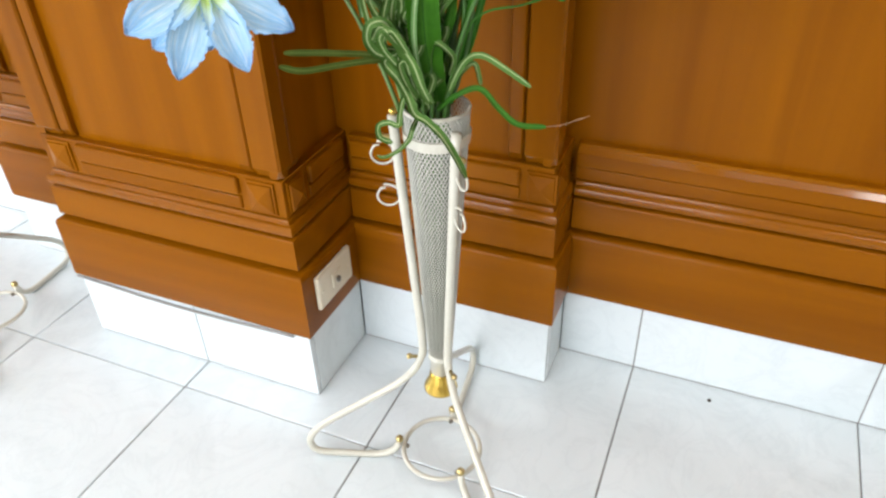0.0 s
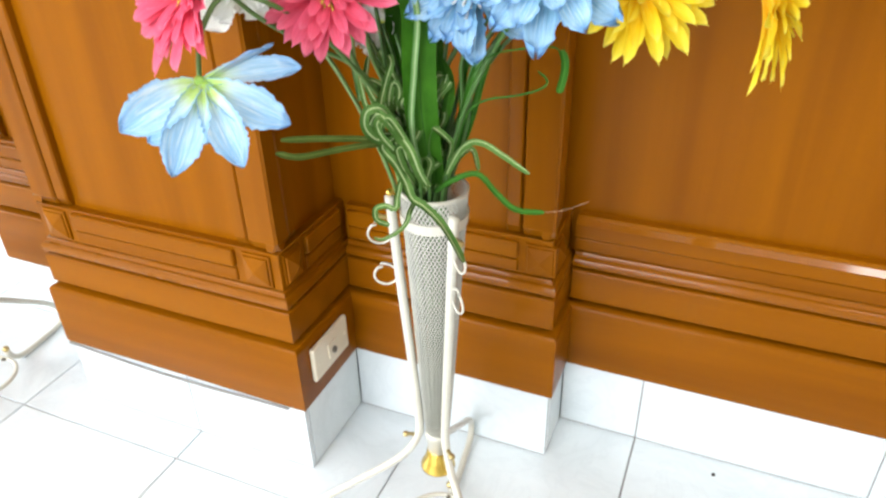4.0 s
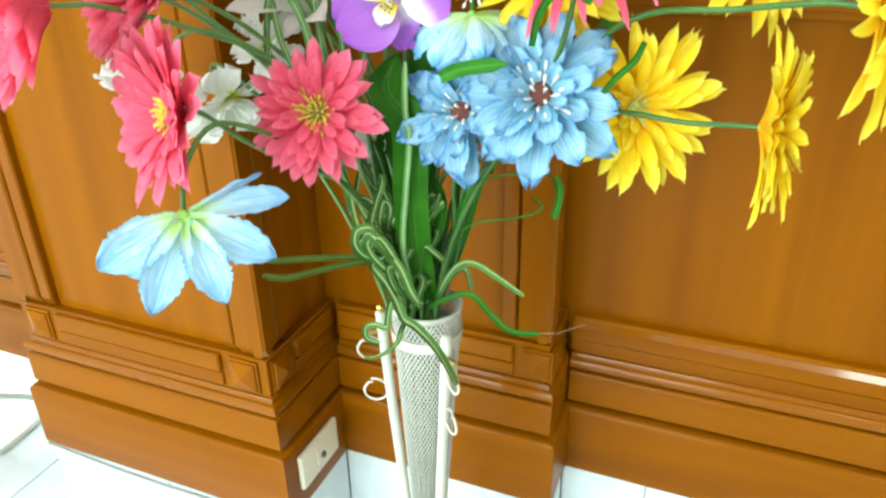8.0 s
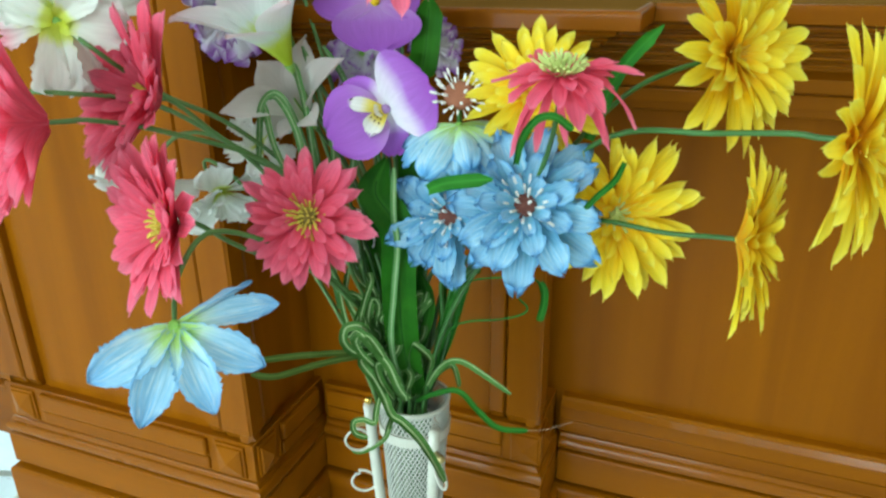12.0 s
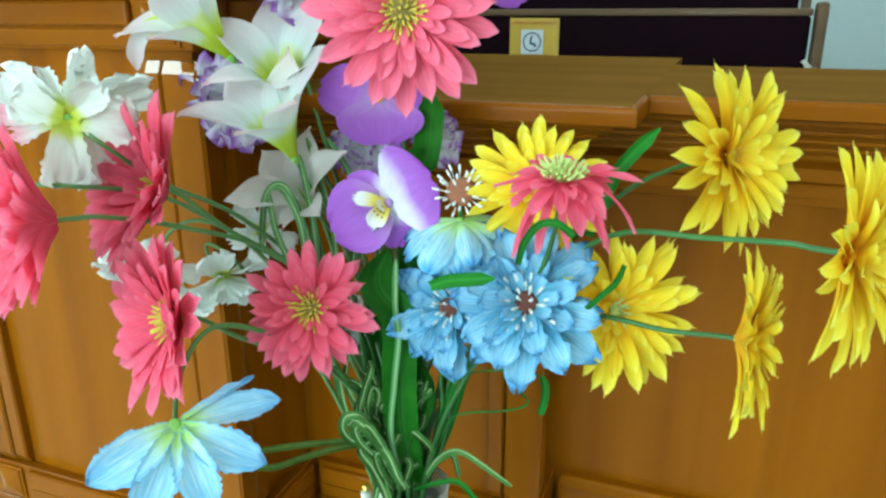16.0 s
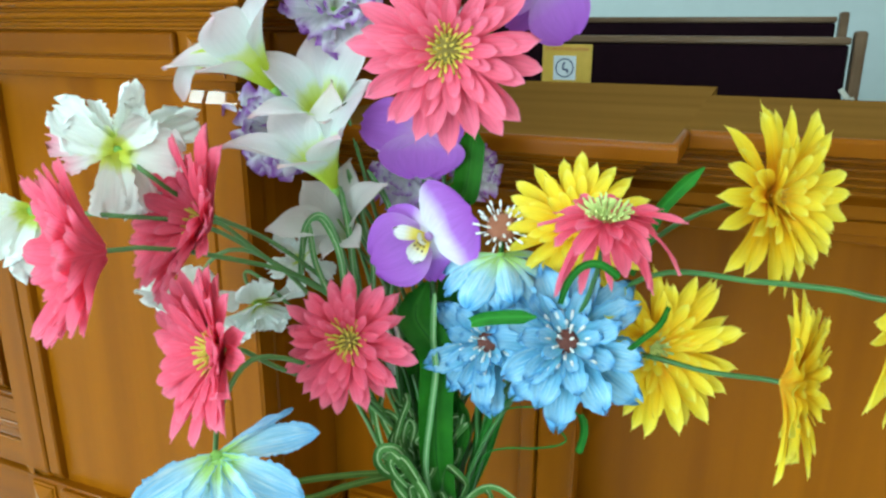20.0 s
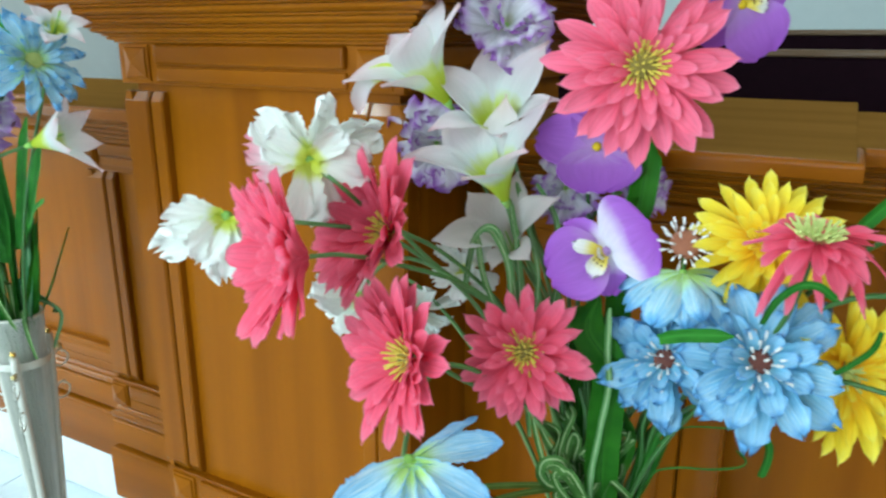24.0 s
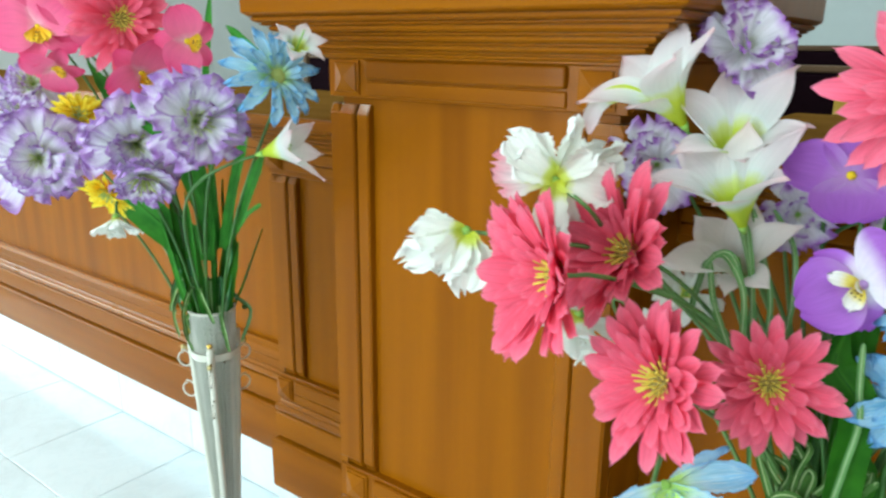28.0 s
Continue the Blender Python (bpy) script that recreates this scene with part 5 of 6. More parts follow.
def carnation(label, at, normal, R, group, mat=None, centre=True, loose=False, **kw):
    root, m = flower("carnation", label, "flower", at, normal, group, **kw)
    cal = part("flower_head", mesh_of(lathe_bm([(0.002, -0.02), (0.007, -0.016), (0.009, -0.003), (0.004, 0.002)], 14), "flower_head", M_CALYX, True), root, m)
    for k, (cnt, L, e0, e1) in enumerate(((9, 1.0, 14, -26), (9, 0.9, 30, -8), (8, 0.74, 48, 8), (7, 0.54, 62, 26))):
        if loose:
            cnt, e0, e1 = cnt - 3, e0 + 6, e1 + 10
            ms = petals("cl", mat or M_CARN, 5, length=round(L * R, 4), width=round(0.95 * L * R, 4), e0=e0, e1=e1, shape="fan", rows=13, cols=17, cup=0.2, ruffle=0.10, waves=4, notch=0.16, saw=0.08)
            whorl(cal, ms, cnt, 0.003, 0.001 * k, random.random(), 20, spread=0.22)
            continue
        ms = petals("c", mat or M_CARN, 5, length=round(L * R, 4), width=round(0.70 * L * R, 4), e0=e0, e1=e1, shape="fan", rows=9, cols=17, cup=0.12, ruffle=0.065, waves=8, notch=0.16)
        whorl(cal, ms, cnt, 0.003, 0.001 * k, random.random(), 12, spread=0.16)
    if centre:
        part("stamen_tuft", mesh_of(spikes_bm(34, 0.014, 0.020, 0.0013, 0.8, 8, 0.008), "stamens", M_CENTRE_L), cal)
    return root


def orchid(label, at, normal, R, group, mat=None, spin=0.0, lip=True, set_petals=None, plain_petals=(), lips=None, **kw):
    root, m = flower("orchid", label, "flower", at, normal, group, spin=spin, **kw)
    mat = mat or M_ORCHID
    col = part("flower_head", mesh_of(lathe_bm([(0.002, -0.006), (0.004, -0.002), (0.005, 0.003), (0.002, 0.006)], 12), "flower_head", M_ORCHID_V if lips else M_LIP, True), root, m)
    big = petals("o", mat, 2, length=round(R, 4), width=round(1.14 * R, 4), e0=30, e1=-14, shape="round", rows=11, cols=9, cup=0.14, ruffle=0.03, waves=3)
    small = petals("os", mat, 2, length=round(0.86 * R, 4), width=round(0.62 * R, 4), e0=14, e1=-20, shape="round", rows=9, cols=7, cup=0.2, crease=0.1, ruffle=0.025)
    if set_petals:
        posed(col, mat, set_petals, "round", rows=15, cols=13, cup=0.16, ruffle=0.05, waves=3)
        posed(col, M_ORCHID_V, plain_petals, "round", rows=15, cols=13, cup=0.16, ruffle=0.05, waves=3)
    for a, mesh, z in () if set_petals else ((24, big[0], 0.003), (164, big[1], 0.002), (96, small[0], -0.002), (-50, small[1], -0.002), (-126, small[0], -0.002)):
        part("petal", mesh, col, Matrix.Rotation(radians(a), 4, "Z") @ Matrix.Translation((0.002, 0, z)))
    if lips:
        posed(col, M_LIP, lips, "lobe", rows=10, cols=9, cup=0.5, ruffle=0.06, notch=0.08)
    elif lip:
        lp = petals("lip", M_LIP_Y if mat is M_ORCHID_P else M_LIP, 2, length=round(0.42 * R, 4), width=round(0.28 * R, 4), e0=56, e1=-16, shape="fan", rows=8, cols=7, cup=0.5, ruffle=0.07, notch=0.1)
        for a in (-100, -68, -134):
            part("lip", lp[0], col, Matrix.Rotation(radians(a), 4, "Z") @ Matrix.Translation((0.001, 0, 0.003)))
    if lip:
        bm = bmesh.new()
        for q in range(9):
            a, d_ = radians((228 if lips else -100) + 17 * (q % 3 - 1)), 0.13 * R + 0.085 * R * (q // 3)
            lathe = lathe_bm([(0.0011, 0.0), (0.0007, 0.0006)], 6)
            lathe.transform(Matrix.Translation((d_ * math.cos(a), d_ * math.sin(a), 0.003 + 1.2 * d_ * (1 - d_ / R))))
            me_ = bpy.data.meshes.new("dots")
            lathe.to_mesh(me_)
            bm.from_mesh(me_)
            bpy.data.meshes.remove(me_)
            lathe.free()
        part("dots", mesh_of(bm, "dots", M_CENTRE_R), col)
    return root


def add_midrib(leaf, pts, width, toward=(0.37, -0.88, 0.3)):
    back = Vector(toward) * (0.06 * width - 0.0004)
    part("midrib", ribbon("midrib", M_STEMLEAF, [Vector(p) - back for p in pts], max(0.0016, 0.05 * width), steps=8, cup=0.1), leaf)


G1, G2 = "flowers in the nearer stand", "flowers in the further stand"
RED = "coral red fabric gerbera with a yellow centre"
gerbera("coral fabric gerbera turned aside, with a yellow centre", (0.150, -0.253, 0.951), (-0.42, -0.88, 0.20), 0.083, M_RED, M_CENTRE_Y, G1, 26, wide=1.12, via=[(0.276, -0.050, 0.682), (0.263, -0.055, 0.748), (0.234, -0.062, 0.793), (0.204, -0.080, 0.832), (0.178, -0.120, 0.861), (0.161, -0.180, 0.905)])
gerbera(RED, (0.222, -0.140, 0.928), (0.30, -0.89, 0.34), 0.070, M_RED, M_CENTRE_Y, G1, 20, via=[(0.280, -0.050, 0.682), (0.267, -0.055, 0.741), (0.248, -0.062, 0.788), (0.230, -0.070, 0.834), (0.224, -0.080, 0.874)])
gerbera("coral fabric gerbera seen from its edge", (0.048, -0.278, 1.040), (-0.48, -0.87, 0.08), 0.092, M_RED, M_CENTRE_Y, G1, 36, wide=1.35, via=[(0.282, -0.050, 0.683), (0.251, -0.040, 0.763), (0.175, -0.050, 0.904), (0.132, -0.080, 0.963), (0.093, -0.180, 1.014), (0.072, -0.240, 1.036)])
gerbera("coral fabric gerbera turned away from the pier", (0.070, -0.164, 1.043), (-0.42, -0.83, 0.36), 0.094, M_RED, M_CENTRE_Y, G1, 34, wide=1.2, via=[(0.282, -0.050, 0.683), (0.258, -0.040, 0.764), (0.176, -0.040, 0.900), (0.139, -0.070, 0.951), (0.105, -0.110, 0.992)])
gerbera("large salmon pink gerbera with a yellow centre on top", (0.309, -0.093, 1.213), (0.39, -0.92, 0.03), 0.087, M_PINKTOP, M_CENTRE_Y, G1, 8, eye=1.08)
gerbera("coral gerbera lying flat with drooping petals and a green centre", (0.470, -0.130, 1.080), (0.06, -0.20, 0.97), 0.066, M_RED, M_CENTRE_L, G1, 6, -76, spin=0.0)
gerbera("bright yellow gerbera behind a coral one", (0.428, -0.050, 1.048), (0.13, -0.86, 0.50), 0.074, M_YEL, M_CENTRE_A, G1, 12)
gerbera("bright yellow gerbera with a small green centre", (0.511, -0.048, 0.933), (0.54, -0.80, 0.22), 0.087, M_YEL, M_CENTRE_L, G1, 30)
gerbera("yellow gerbera seen from its edge on a long stem", (0.628, -0.080, 0.935), (1.00, -0.07, 0.03), 0.084, M_YEL, M_CENTRE_A, G1, 20, via=[(0.312, -0.050, 0.689), (0.334, -0.050, 0.758), (0.361, -0.060, 0.851), (0.467, -0.070, 0.929), (0.564, -0.080, 0.933)])
gerbera("yellow gerbera high on a leaning stem", (0.597, 0.004, 1.081), (0.82, -0.52, 0.24), 0.091, M_YEL, M_CENTRE_A, G1, 22, via=[(0.312, -0.050, 0.689), (0.330, -0.050, 0.778), (0.338, -0.050, 0.858), (0.436, -0.040, 0.962), (0.511, -0.020, 1.047)])
gerbera("yellow gerbera at the end of a long level stem", (0.686, -0.158, 1.047), (0.90, -0.43, 0.07), 0.088, M_YEL, M_CENTRE_A, G1, 22, via=[(0.308, -0.050, 0.688), (0.332, -0.050, 0.765), (0.348, -0.050, 0.846), (0.424, -0.060, 0.943), (0.506, -0.080, 1.018), (0.589, -0.110, 1.034), (0.645, -0.140, 1.045)])
blue_flower("sky-blue fabric flower with a dark red disc and white stamens", (0.440, -0.118, 0.957), (0.20, -0.85, 0.49), 0.076, G1, cup=18)
blue_flower("sky-blue fabric flower half hidden by another", (0.350, -0.078, 0.924), (0.01, -0.95, 0.32), 0.071, G1)
bell_flower("drooping pale blue flower seen from behind, with a yellow-green calyx", (0.178, -0.296, 0.875), (0.63, -0.64, 0.43), 0.087, G1, spin=0.0, specs=[
    (19, -12, 0.076, 0.026, 8, -4, -78), (2, -4, 0.090, 0.040, 12, -14, -34), (-36, 8, 0.084, 0.046, 20, -26, 6), (-76, 10, 0.082, 0.043, 20, -26, 0), (-117, 8, 0.086, 0.046, 20, -24, 0), (-156, 4, 0.082, 0.050, 34, -40, 0),
    (-142, -24, 0.078, 0.044, 6, -24, 0), (-58, -26, 0.064, 0.040, 6, -24, 0), (-96, -26, 0.060, 0.040, 6, -24, 0)],
    via=[(0.276, -0.050, 0.682), (0.261, -0.060, 0.750), (0.232, -0.070, 0.796), (0.200, -0.140, 0.885), (0.172, -0.220, 0.935), (0.170, -0.272, 0.914)])
slipped = bell_flower("blue flower whose petals slipped down below its brown disc", (0.358, -0.070, 1.014), (0.01, -0.02, -1.00), 0.070, G1, 10, 8, 48, M_BLUE_GREEN, base=(AX + 0.012, AY, 0.5), via=[(0.300, -0.050, 0.686), (0.303, -0.045, 0.807), (0.335, -0.040, 0.882), (0.355, -0.060, 0.996)])
disc_at = (0.358, -0.068, 1.044)
d = part("disc", mesh_of(lathe_bm([(0.004, -0.006), (0.014, -0.003), (0.0155, 0.001), (0.011, 0.004), (0.002, 0.005)], 20), "disc", M_CENTRE_B, True), slipped, Matrix.Translation(disc_at) @ turn_to((0.31, -0.73, 0.61)), "brown disc with white stamens")
part("stamen_tuft", mesh_of(spikes_bm(30, 0.018, 0.014, 0.0006, 2.6, 11, -0.001, 2.7), "stamens", M_STAMEN_W), d)
part("neck", mesh_of(tube_bm(bezier((0.358, -0.070, 1.010), (0.358, -0.070, 1.017), (0.358, -0.066, 1.027), (0.357, -0.064, 1.040), 6), 0.0022, 6), "neck", M_STEM, True), slipped)

first_lily = lily("white lily with a yellow-green throat and drooping pink tips", (0.075, -0.035, 1.165), (-0.36, -0.50, 0.74), 0.106, G1, [
    (228, 0.128, 16, 56), (108, 0.125, 30, 58), (350, 0.150, 36, 50), (168, 0.118, 20, 54), (48, 0.120, 34, 52), (290, 0.092, 44, 54)])
part("petal", ribbon("petal", M_LILY, [(0.040, -0.050, 1.190), (0.010, -0.060, 1.199), (-0.012, -0.066, 1.190), (-0.024, -0.068, 1.172), (-0.026, -0.068, 1.150)], 0.020, steps=5), first_lily, None, "drooping pink-tipped petal")
lily("white lily with a yellow-green throat", (0.122, 0.000, 1.116), (0.16, -0.52, 0.84), 0.118, G1, [
    (222, 0.116, 0, 34), (164, 0.122, 30, 56), (106, 0.115, 40, 56), (46, 0.130, 38, 50), (346, 0.112, 26, 46), (286, 0.062, 34, 50)])
lily("white lily opening upwards above the others", (0.155, -0.045, 1.060), (-0.16, -0.43, 0.90), 0.118, G1, [
    (226, 0.130, 20, 44), (108, 0.118, 42, 56), (350, 0.118, 30, 50), (170, 0.122, 26, 54), (48, 0.130, 40, 50), (290, 0.098, 34, 56)])
lily("faded white lily low in the bunch", (0.155, -0.010, 0.990), (-0.10, -0.66, 0.72), 0.100, G1, [
    (206, 0.112, -10, 44), (150, 0.098, 6, 56), (92, 0.100, 20, 58), (36, 0.104, 10, 50), (330, 0.074, 0, 50), (276, 0.064, 0, 50)], mat=M_LILY_FADED)
peony("white ruffled flower with a yellow-green heart and a pink edge", (-0.003, -0.192, 1.116), (0.66, -0.72, 0.20), 0.070, G1, pink=True, spin=0.0, specs=[
    (79, 4, 0.068, 0.036, 30, -14, 50), (60, 0, 0.050, 0.034, 24, -10, 0), (20, -10, 0.088, 0.038, 16, -16, 30), (27, -22, 0.080, 0.036, 12, -10, 0), (-9, 8, 0.068, 0.050, 24, -30, 0), (140, 2, 0.070, 0.042, 22, -22, 0),
    (120, -8, 0.052, 0.034, 20, -10, 0), (-98, -16, 0.074, 0.050, 16, -20, 0), (-70, -22, 0.084, 0.036, 10, -20, 0), (158, 6, 0.050, 0.040, 24, -16, 0), (40, 14, 0.046, 0.036, 26, -10, 20)], via=[(0.282, -0.050, 0.683), (0.261, -0.035, 0.763), (0.164, -0.030, 0.909), (0.102, -0.080, 0.996), (0.047, -0.130, 1.041), (0.033, -0.190, 1.092)])
peony("white ruffled flower hanging at the rim of the bunch", (-0.090, -0.229, 1.052), (0.644, -0.727, 0.235), 0.072, G1, spin=0.0, specs=[
    (205, 4, 0.082, 0.040, 22, -26, 0), (184, 10, 0.066, 0.042, 28, -20, 0), (166, -12, 0.050, 0.034, 10, -10, 0), (236, 18, 0.060, 0.044, 34, -26, 0), (268, 10, 0.072, 0.044, 28, -26, 0), (296, -4, 0.064, 0.040, 16, -24, 0), (222, -26, 0.066, 0.046, 0, -14, 0), (252, -24, 0.064, 0.046, 0, -14, 0)], via=[(0.282, -0.050, 0.683), (0.261, -0.035, 0.763), (0.163, -0.030, 0.902), (0.110, -0.080, 0.967), (0.054, -0.140, 1.029), (-0.009, -0.200, 1.049)])
peony("white ruffled flower behind the coral gerberas", (-0.009, -0.100, 0.934), (-0.37, -0.08, -0.93), 0.070, G1, 7)
peony("white ruffled flower behind the coral gerberas", (0.025, -0.030, 0.900), (0.69, -0.18, -0.70), 0.074, G1, 6)
peony("small white flower deep in the bunch", (0.096, -0.030, 0.965), (0.31, -0.82, 0.49), 0.042, G1, 6)
peony("small white flower deep in the bunch", (0.223, -0.020, 0.862), (0.24, -0.97, -0.02), 0.045, G1, 6)
carnation("violet-edged white carnation at the top", (0.116, 0.031, 1.250), (0.48, -0.69, 0.55), 0.064, G1, M_CARN_W, centre=False, loose=True)
carnation("violet-edged white carnation behind the lilies", (0.022, 0.035, 1.107), (0.35, -0.93, -0.13), 0.068, G1, M_CARN_W, centre=False, loose=True)
carnation("violet-edged white carnation behind the orchid", (0.190, 0.055, 1.062), (0.44, -0.90, -0.01), 0.044, G1, M_CARN_W, centre=False, loose=True)
carnation("violet-edged white carnation edge behind the leaves", (0.283, 0.050, 1.072), (0.78, -0.57, 0.27), 0.034, G1, M_CARN_W, centre=False, loose=True)
orchid("violet orchid with a white heart and a yellow lip", (0.280, -0.071, 1.026), (0.36, -0.88, 0.33), 0.055, G1, spin=radians(4), set_petals=[
    (-84, -14, 0.046, 0.036, 8, -20, 0), (148, -14, 0.050, 0.042, 10, -10, 0), (26, 8, 0.050, 0.098, 24, -24, -8)], plain_petals=[(202, 4, 0.063, 0.080, 22, -30, 8)],
    lips=[(168, 20, 0.038, 0.016, 34, -30, 0), (232, 20, 0.034, 0.021, 40, -24, 0), (200, 26, 0.018, 0.014, 60, 10, 0)])
orchid("violet orchid behind the salmon gerbera", (0.248, -0.020, 1.125), (0.41, -0.88, 0.26), 0.060, G1, M_ORCHID_V, spin=0.0, lip=False, set_petals=[
    (96, -10, 0.050, 0.050, 10, -16, 0), (168, -8, 0.064, 0.060, 14, -24, 10), (20, -6, 0.046, 0.056, 12, -20, 0), (-88, 6, 0.047, 0.092, 14, -30, -6)])
orchid("violet orchid at the top of the bunch", (0.379, -0.030, 1.268), (0.59, -0.77, -0.25), 0.055, G1, M_ORCHID_V, spin=radians(140))

# ---- flowers of the further stand ----
A2 = (BX, BY)
gerbera("coral gerbera in the further bunch", (-0.784, -0.205, 1.283), (0.91, -0.41, -0.02), 0.084, M_RED, M_CENTRE_Y, G2, 14, axis=A2)
blue_flower("sky-blue flower in the further bunch", (-0.407, -0.215, 1.208), (0.93, -0.10, 0.34), 0.068, G2, M_BLUE_GREEN, open_centre=False, dense=True, axis=A2)
carnation("violet-edged white carnation with a pale centre", (-0.552, -0.245, 1.142), (0.89, -0.42, 0.20), 0.079, G2, loose=True, axis=A2)
carnation("violet-edged white carnation with a green centre", (-0.746, -0.225, 1.091), (0.86, -0.50, -0.08), 0.085, G2, loose=True, axis=A2)
carnation("violet-edged white carnation with a green heart", (-0.996, -0.265, 1.047), (0.86, -0.50, 0.09), 0.098, G2, loose=True, axis=A2)
carnation("violet-edged white carnation at the back", (-1.218, -0.185, 1.119), (0.67, -0.64, 0.38), 0.06, G2, loose=True, axis=A2)
orchid("large pink orchid with a yellow lip", (-0.978, -0.245, 1.272), (0.80, -0.60, 0.09), 0.078, G2, M_ORCHID_P, 0.3, axis=A2)
orchid("pale pink orchid behind the coral gerbera", (-0.952, -0.185, 1.292), (0.89, -0.35, 0.29), 0.065, G2, M_ORCHID_P, 2.3, axis=A2)
orchid("pink orchid with a yellow lip high on its stem", (-0.598, -0.215, 1.251), (0.92, -0.38, 0.10), 0.050, G2, M_ORCHID_P, 1.4, axis=A2)
orchid("deep pink orchid below the coral gerbera", (-0.759, -0.195, 1.202), (0.90, -0.15, -0.41), 0.062, G2, M_ORCHID_P, 0.8, axis=A2)
orchid("deep pink orchid hanging below the large one", (-0.982, -0.225, 1.204), (0.50, -0.48, -0.72), 0.055, G2, M_ORCHID_P, 1.9, axis=A2)
lily("white lily with a green throat at the side", (-0.470, -0.195, 1.098), (0.84, 0.46, 0.28), 0.080, G2, [(-30, 0.088, 50, 48), (30, 0.084, 62, 50), (90, 0.086, 56, 52), (150, 0.076, 62, 50), (210, 0.078, 60, 50), (270, 0.096, 44, 38)], axis=A2)
lily("small white lily with a green throat at the top", (-0.408, -0.185, 1.232), (0.60, -0.15, 0.72), 0.050, G2, axis=A2)
carnation("small violet carnation under the orchid", (-1.134, -0.195, 1.168), (0.77, -0.58, 0.26), 0.055, G2, loose=True, axis=A2)
carnation("violet-edged white carnation under two others", (-0.714, -0.235, 1.045), (0.66, -0.39, -0.64), 0.06, G2, loose=True, axis=A2)
gerbera("yellow gerbera hanging low", (-0.805, -0.245, 1.007), (0.23, -0.77, -0.59), 0.05, M_YEL, M_CENTRE_G, G2, 30, axis=A2)
peony("small white flower hanging low", (-0.777, -0.255, 0.969), (0.32, -0.29, -0.90), 0.045, G2, 6, 40, 20, axis=A2)
gerbera("yellow gerbera behind the carnations", (-0.995, -0.185, 1.117), (0.85, -0.43, 0.30), 0.05, M_YEL, M_CENTRE_G, G2, 14, axis=A2)
for k in range(26):
    a = random.uniform(0, 6.28)
    q = random.uniform(0.008, 0.03)
    lean = random.uniform(0.02, 0.085)
    c, s_ = math.cos(a), math.sin(a)
    ob = part("stalk", ribbon("stalk", random.choice((M_LEAF, M_LEAF_LIT, M_LEAF_LIT, M_CURL)), [(BX + 0.4 * q * c, BY + 0.4 * q * s_, 0.52), (BX + q * c, BY + q * s_, 0.7), (BX + (q + lean * 0.5) * c, BY + (q + lean * 0.5) * s_, 0.8), (BX + (q + lean) * c, BY + (q + lean) * s_, random.uniform(0.88, 1.0))], random.uniform(0.008, 0.016), twist=random.uniform(-2, 2)))
    tagged(ob, "narrow green plastic leaf standing in the vase", "leaf")
for pts, w in (
    ([(-0.760, -0.075, 0.880), (-0.812, -0.105, 0.894), (-0.842, -0.135, 0.927), (-0.869, -0.155, 0.959), (-0.906, -0.165, 0.987)], 0.066),
    ([(-0.743, -0.075, 0.883), (-0.657, -0.105, 0.945), (-0.575, -0.135, 1.029), (-0.511, -0.155, 1.096)], 0.020),
    ([(-0.743, -0.075, 0.883), (-0.706, -0.085, 0.954), (-0.647, -0.105, 1.045), (-0.585, -0.125, 1.122)], 0.022),
    ([(-0.769, -0.075, 0.878), (-0.767, -0.105, 0.970), (-0.777, -0.115, 1.032), (-0.804, -0.115, 1.080)], 0.020),
    ([(-0.797, -0.055, 0.869), (-0.869, -0.085, 1.071), (-0.978, -0.115, 1.140), (-1.018, -0.145, 1.212)], 0.026),
    ([(-0.788, -0.055, 0.870), (-0.815, -0.085, 1.076), (-0.941, -0.115, 1.131), (-0.917, -0.145, 1.185)], 0.034),
    ([(-0.779, -0.055, 0.872), (-0.745, -0.085, 1.031), (-0.701, -0.115, 1.182), (-0.672, -0.125, 1.263), (-0.658, -0.125, 1.331)], 0.014),
    ([(-0.743, -0.075, 0.883), (-0.636, -0.115, 0.950), (-0.586, -0.135, 0.983), (-0.541, -0.145, 1.006)], 0.008),
    ([(-0.476, -0.175, 1.224), (-0.511, -0.175, 1.247), (-0.559, -0.175, 1.274)], 0.012),
    ([(-0.681, -0.205, 1.099), (-0.706, -0.235, 1.130), (-0.695, -0.255, 1.162)], 0.014),
):
    ob = part("leaf", ribbon("leaf", M_LEAF_LIT, pts, w, steps=8, cup=0.12))
    if w > 0.018:
        add_midrib(ob, pts, w)
    tagged(ob, "green plastic leaf rising from the further vase", "leaf")
for k in range(21):
    a = random.uniform(2.9, 5.2) if k < 15 else random.uniform(0, 6.28)
    c, s_ = math.cos(a), math.sin(a)
    r = random.uniform(0.035, 0.075)
    z0 = random.uniform(0.76, 0.84)
    ob = part("grass_blade", ribbon("grass_blade", random.choice((M_CURL, M_CURL, M_GRASS)), [(BX + 0.012 * c, BY + 0.012 * s_, 0.70), (BX + 0.03 * c, BY + 0.03 * s_, z0 - 0.02), (BX + 0.7 * r * c, BY + 0.7 * r * s_, z0 + random.uniform(-0.01, 0.03)), (BX + r * c + random.uniform(-0.02, 0.02), BY + r * s_ + random.uniform(-0.02, 0.02), z0 - random.uniform(0.0, 0.05)), (BX + (r - random.uniform(-0.02, 0.02)) * c, BY + r * s_, z0 - random.uniform(0.03, 0.10))], random.uniform(0.005, 0.010), twist=random.uniform(-2, 2)))
    tagged(ob, "curling variegated grass blade with a pale stripe", "leaf")


# ---- leaves and blades ----


def blade(name, label, mat, pts, width, **kw):
    ob = part(name, ribbon(name, mat, pts, width, **kw))
    if width > 0.018:
        add_midrib(ob, pts, width)
    return tagged(ob, label, "leaf")


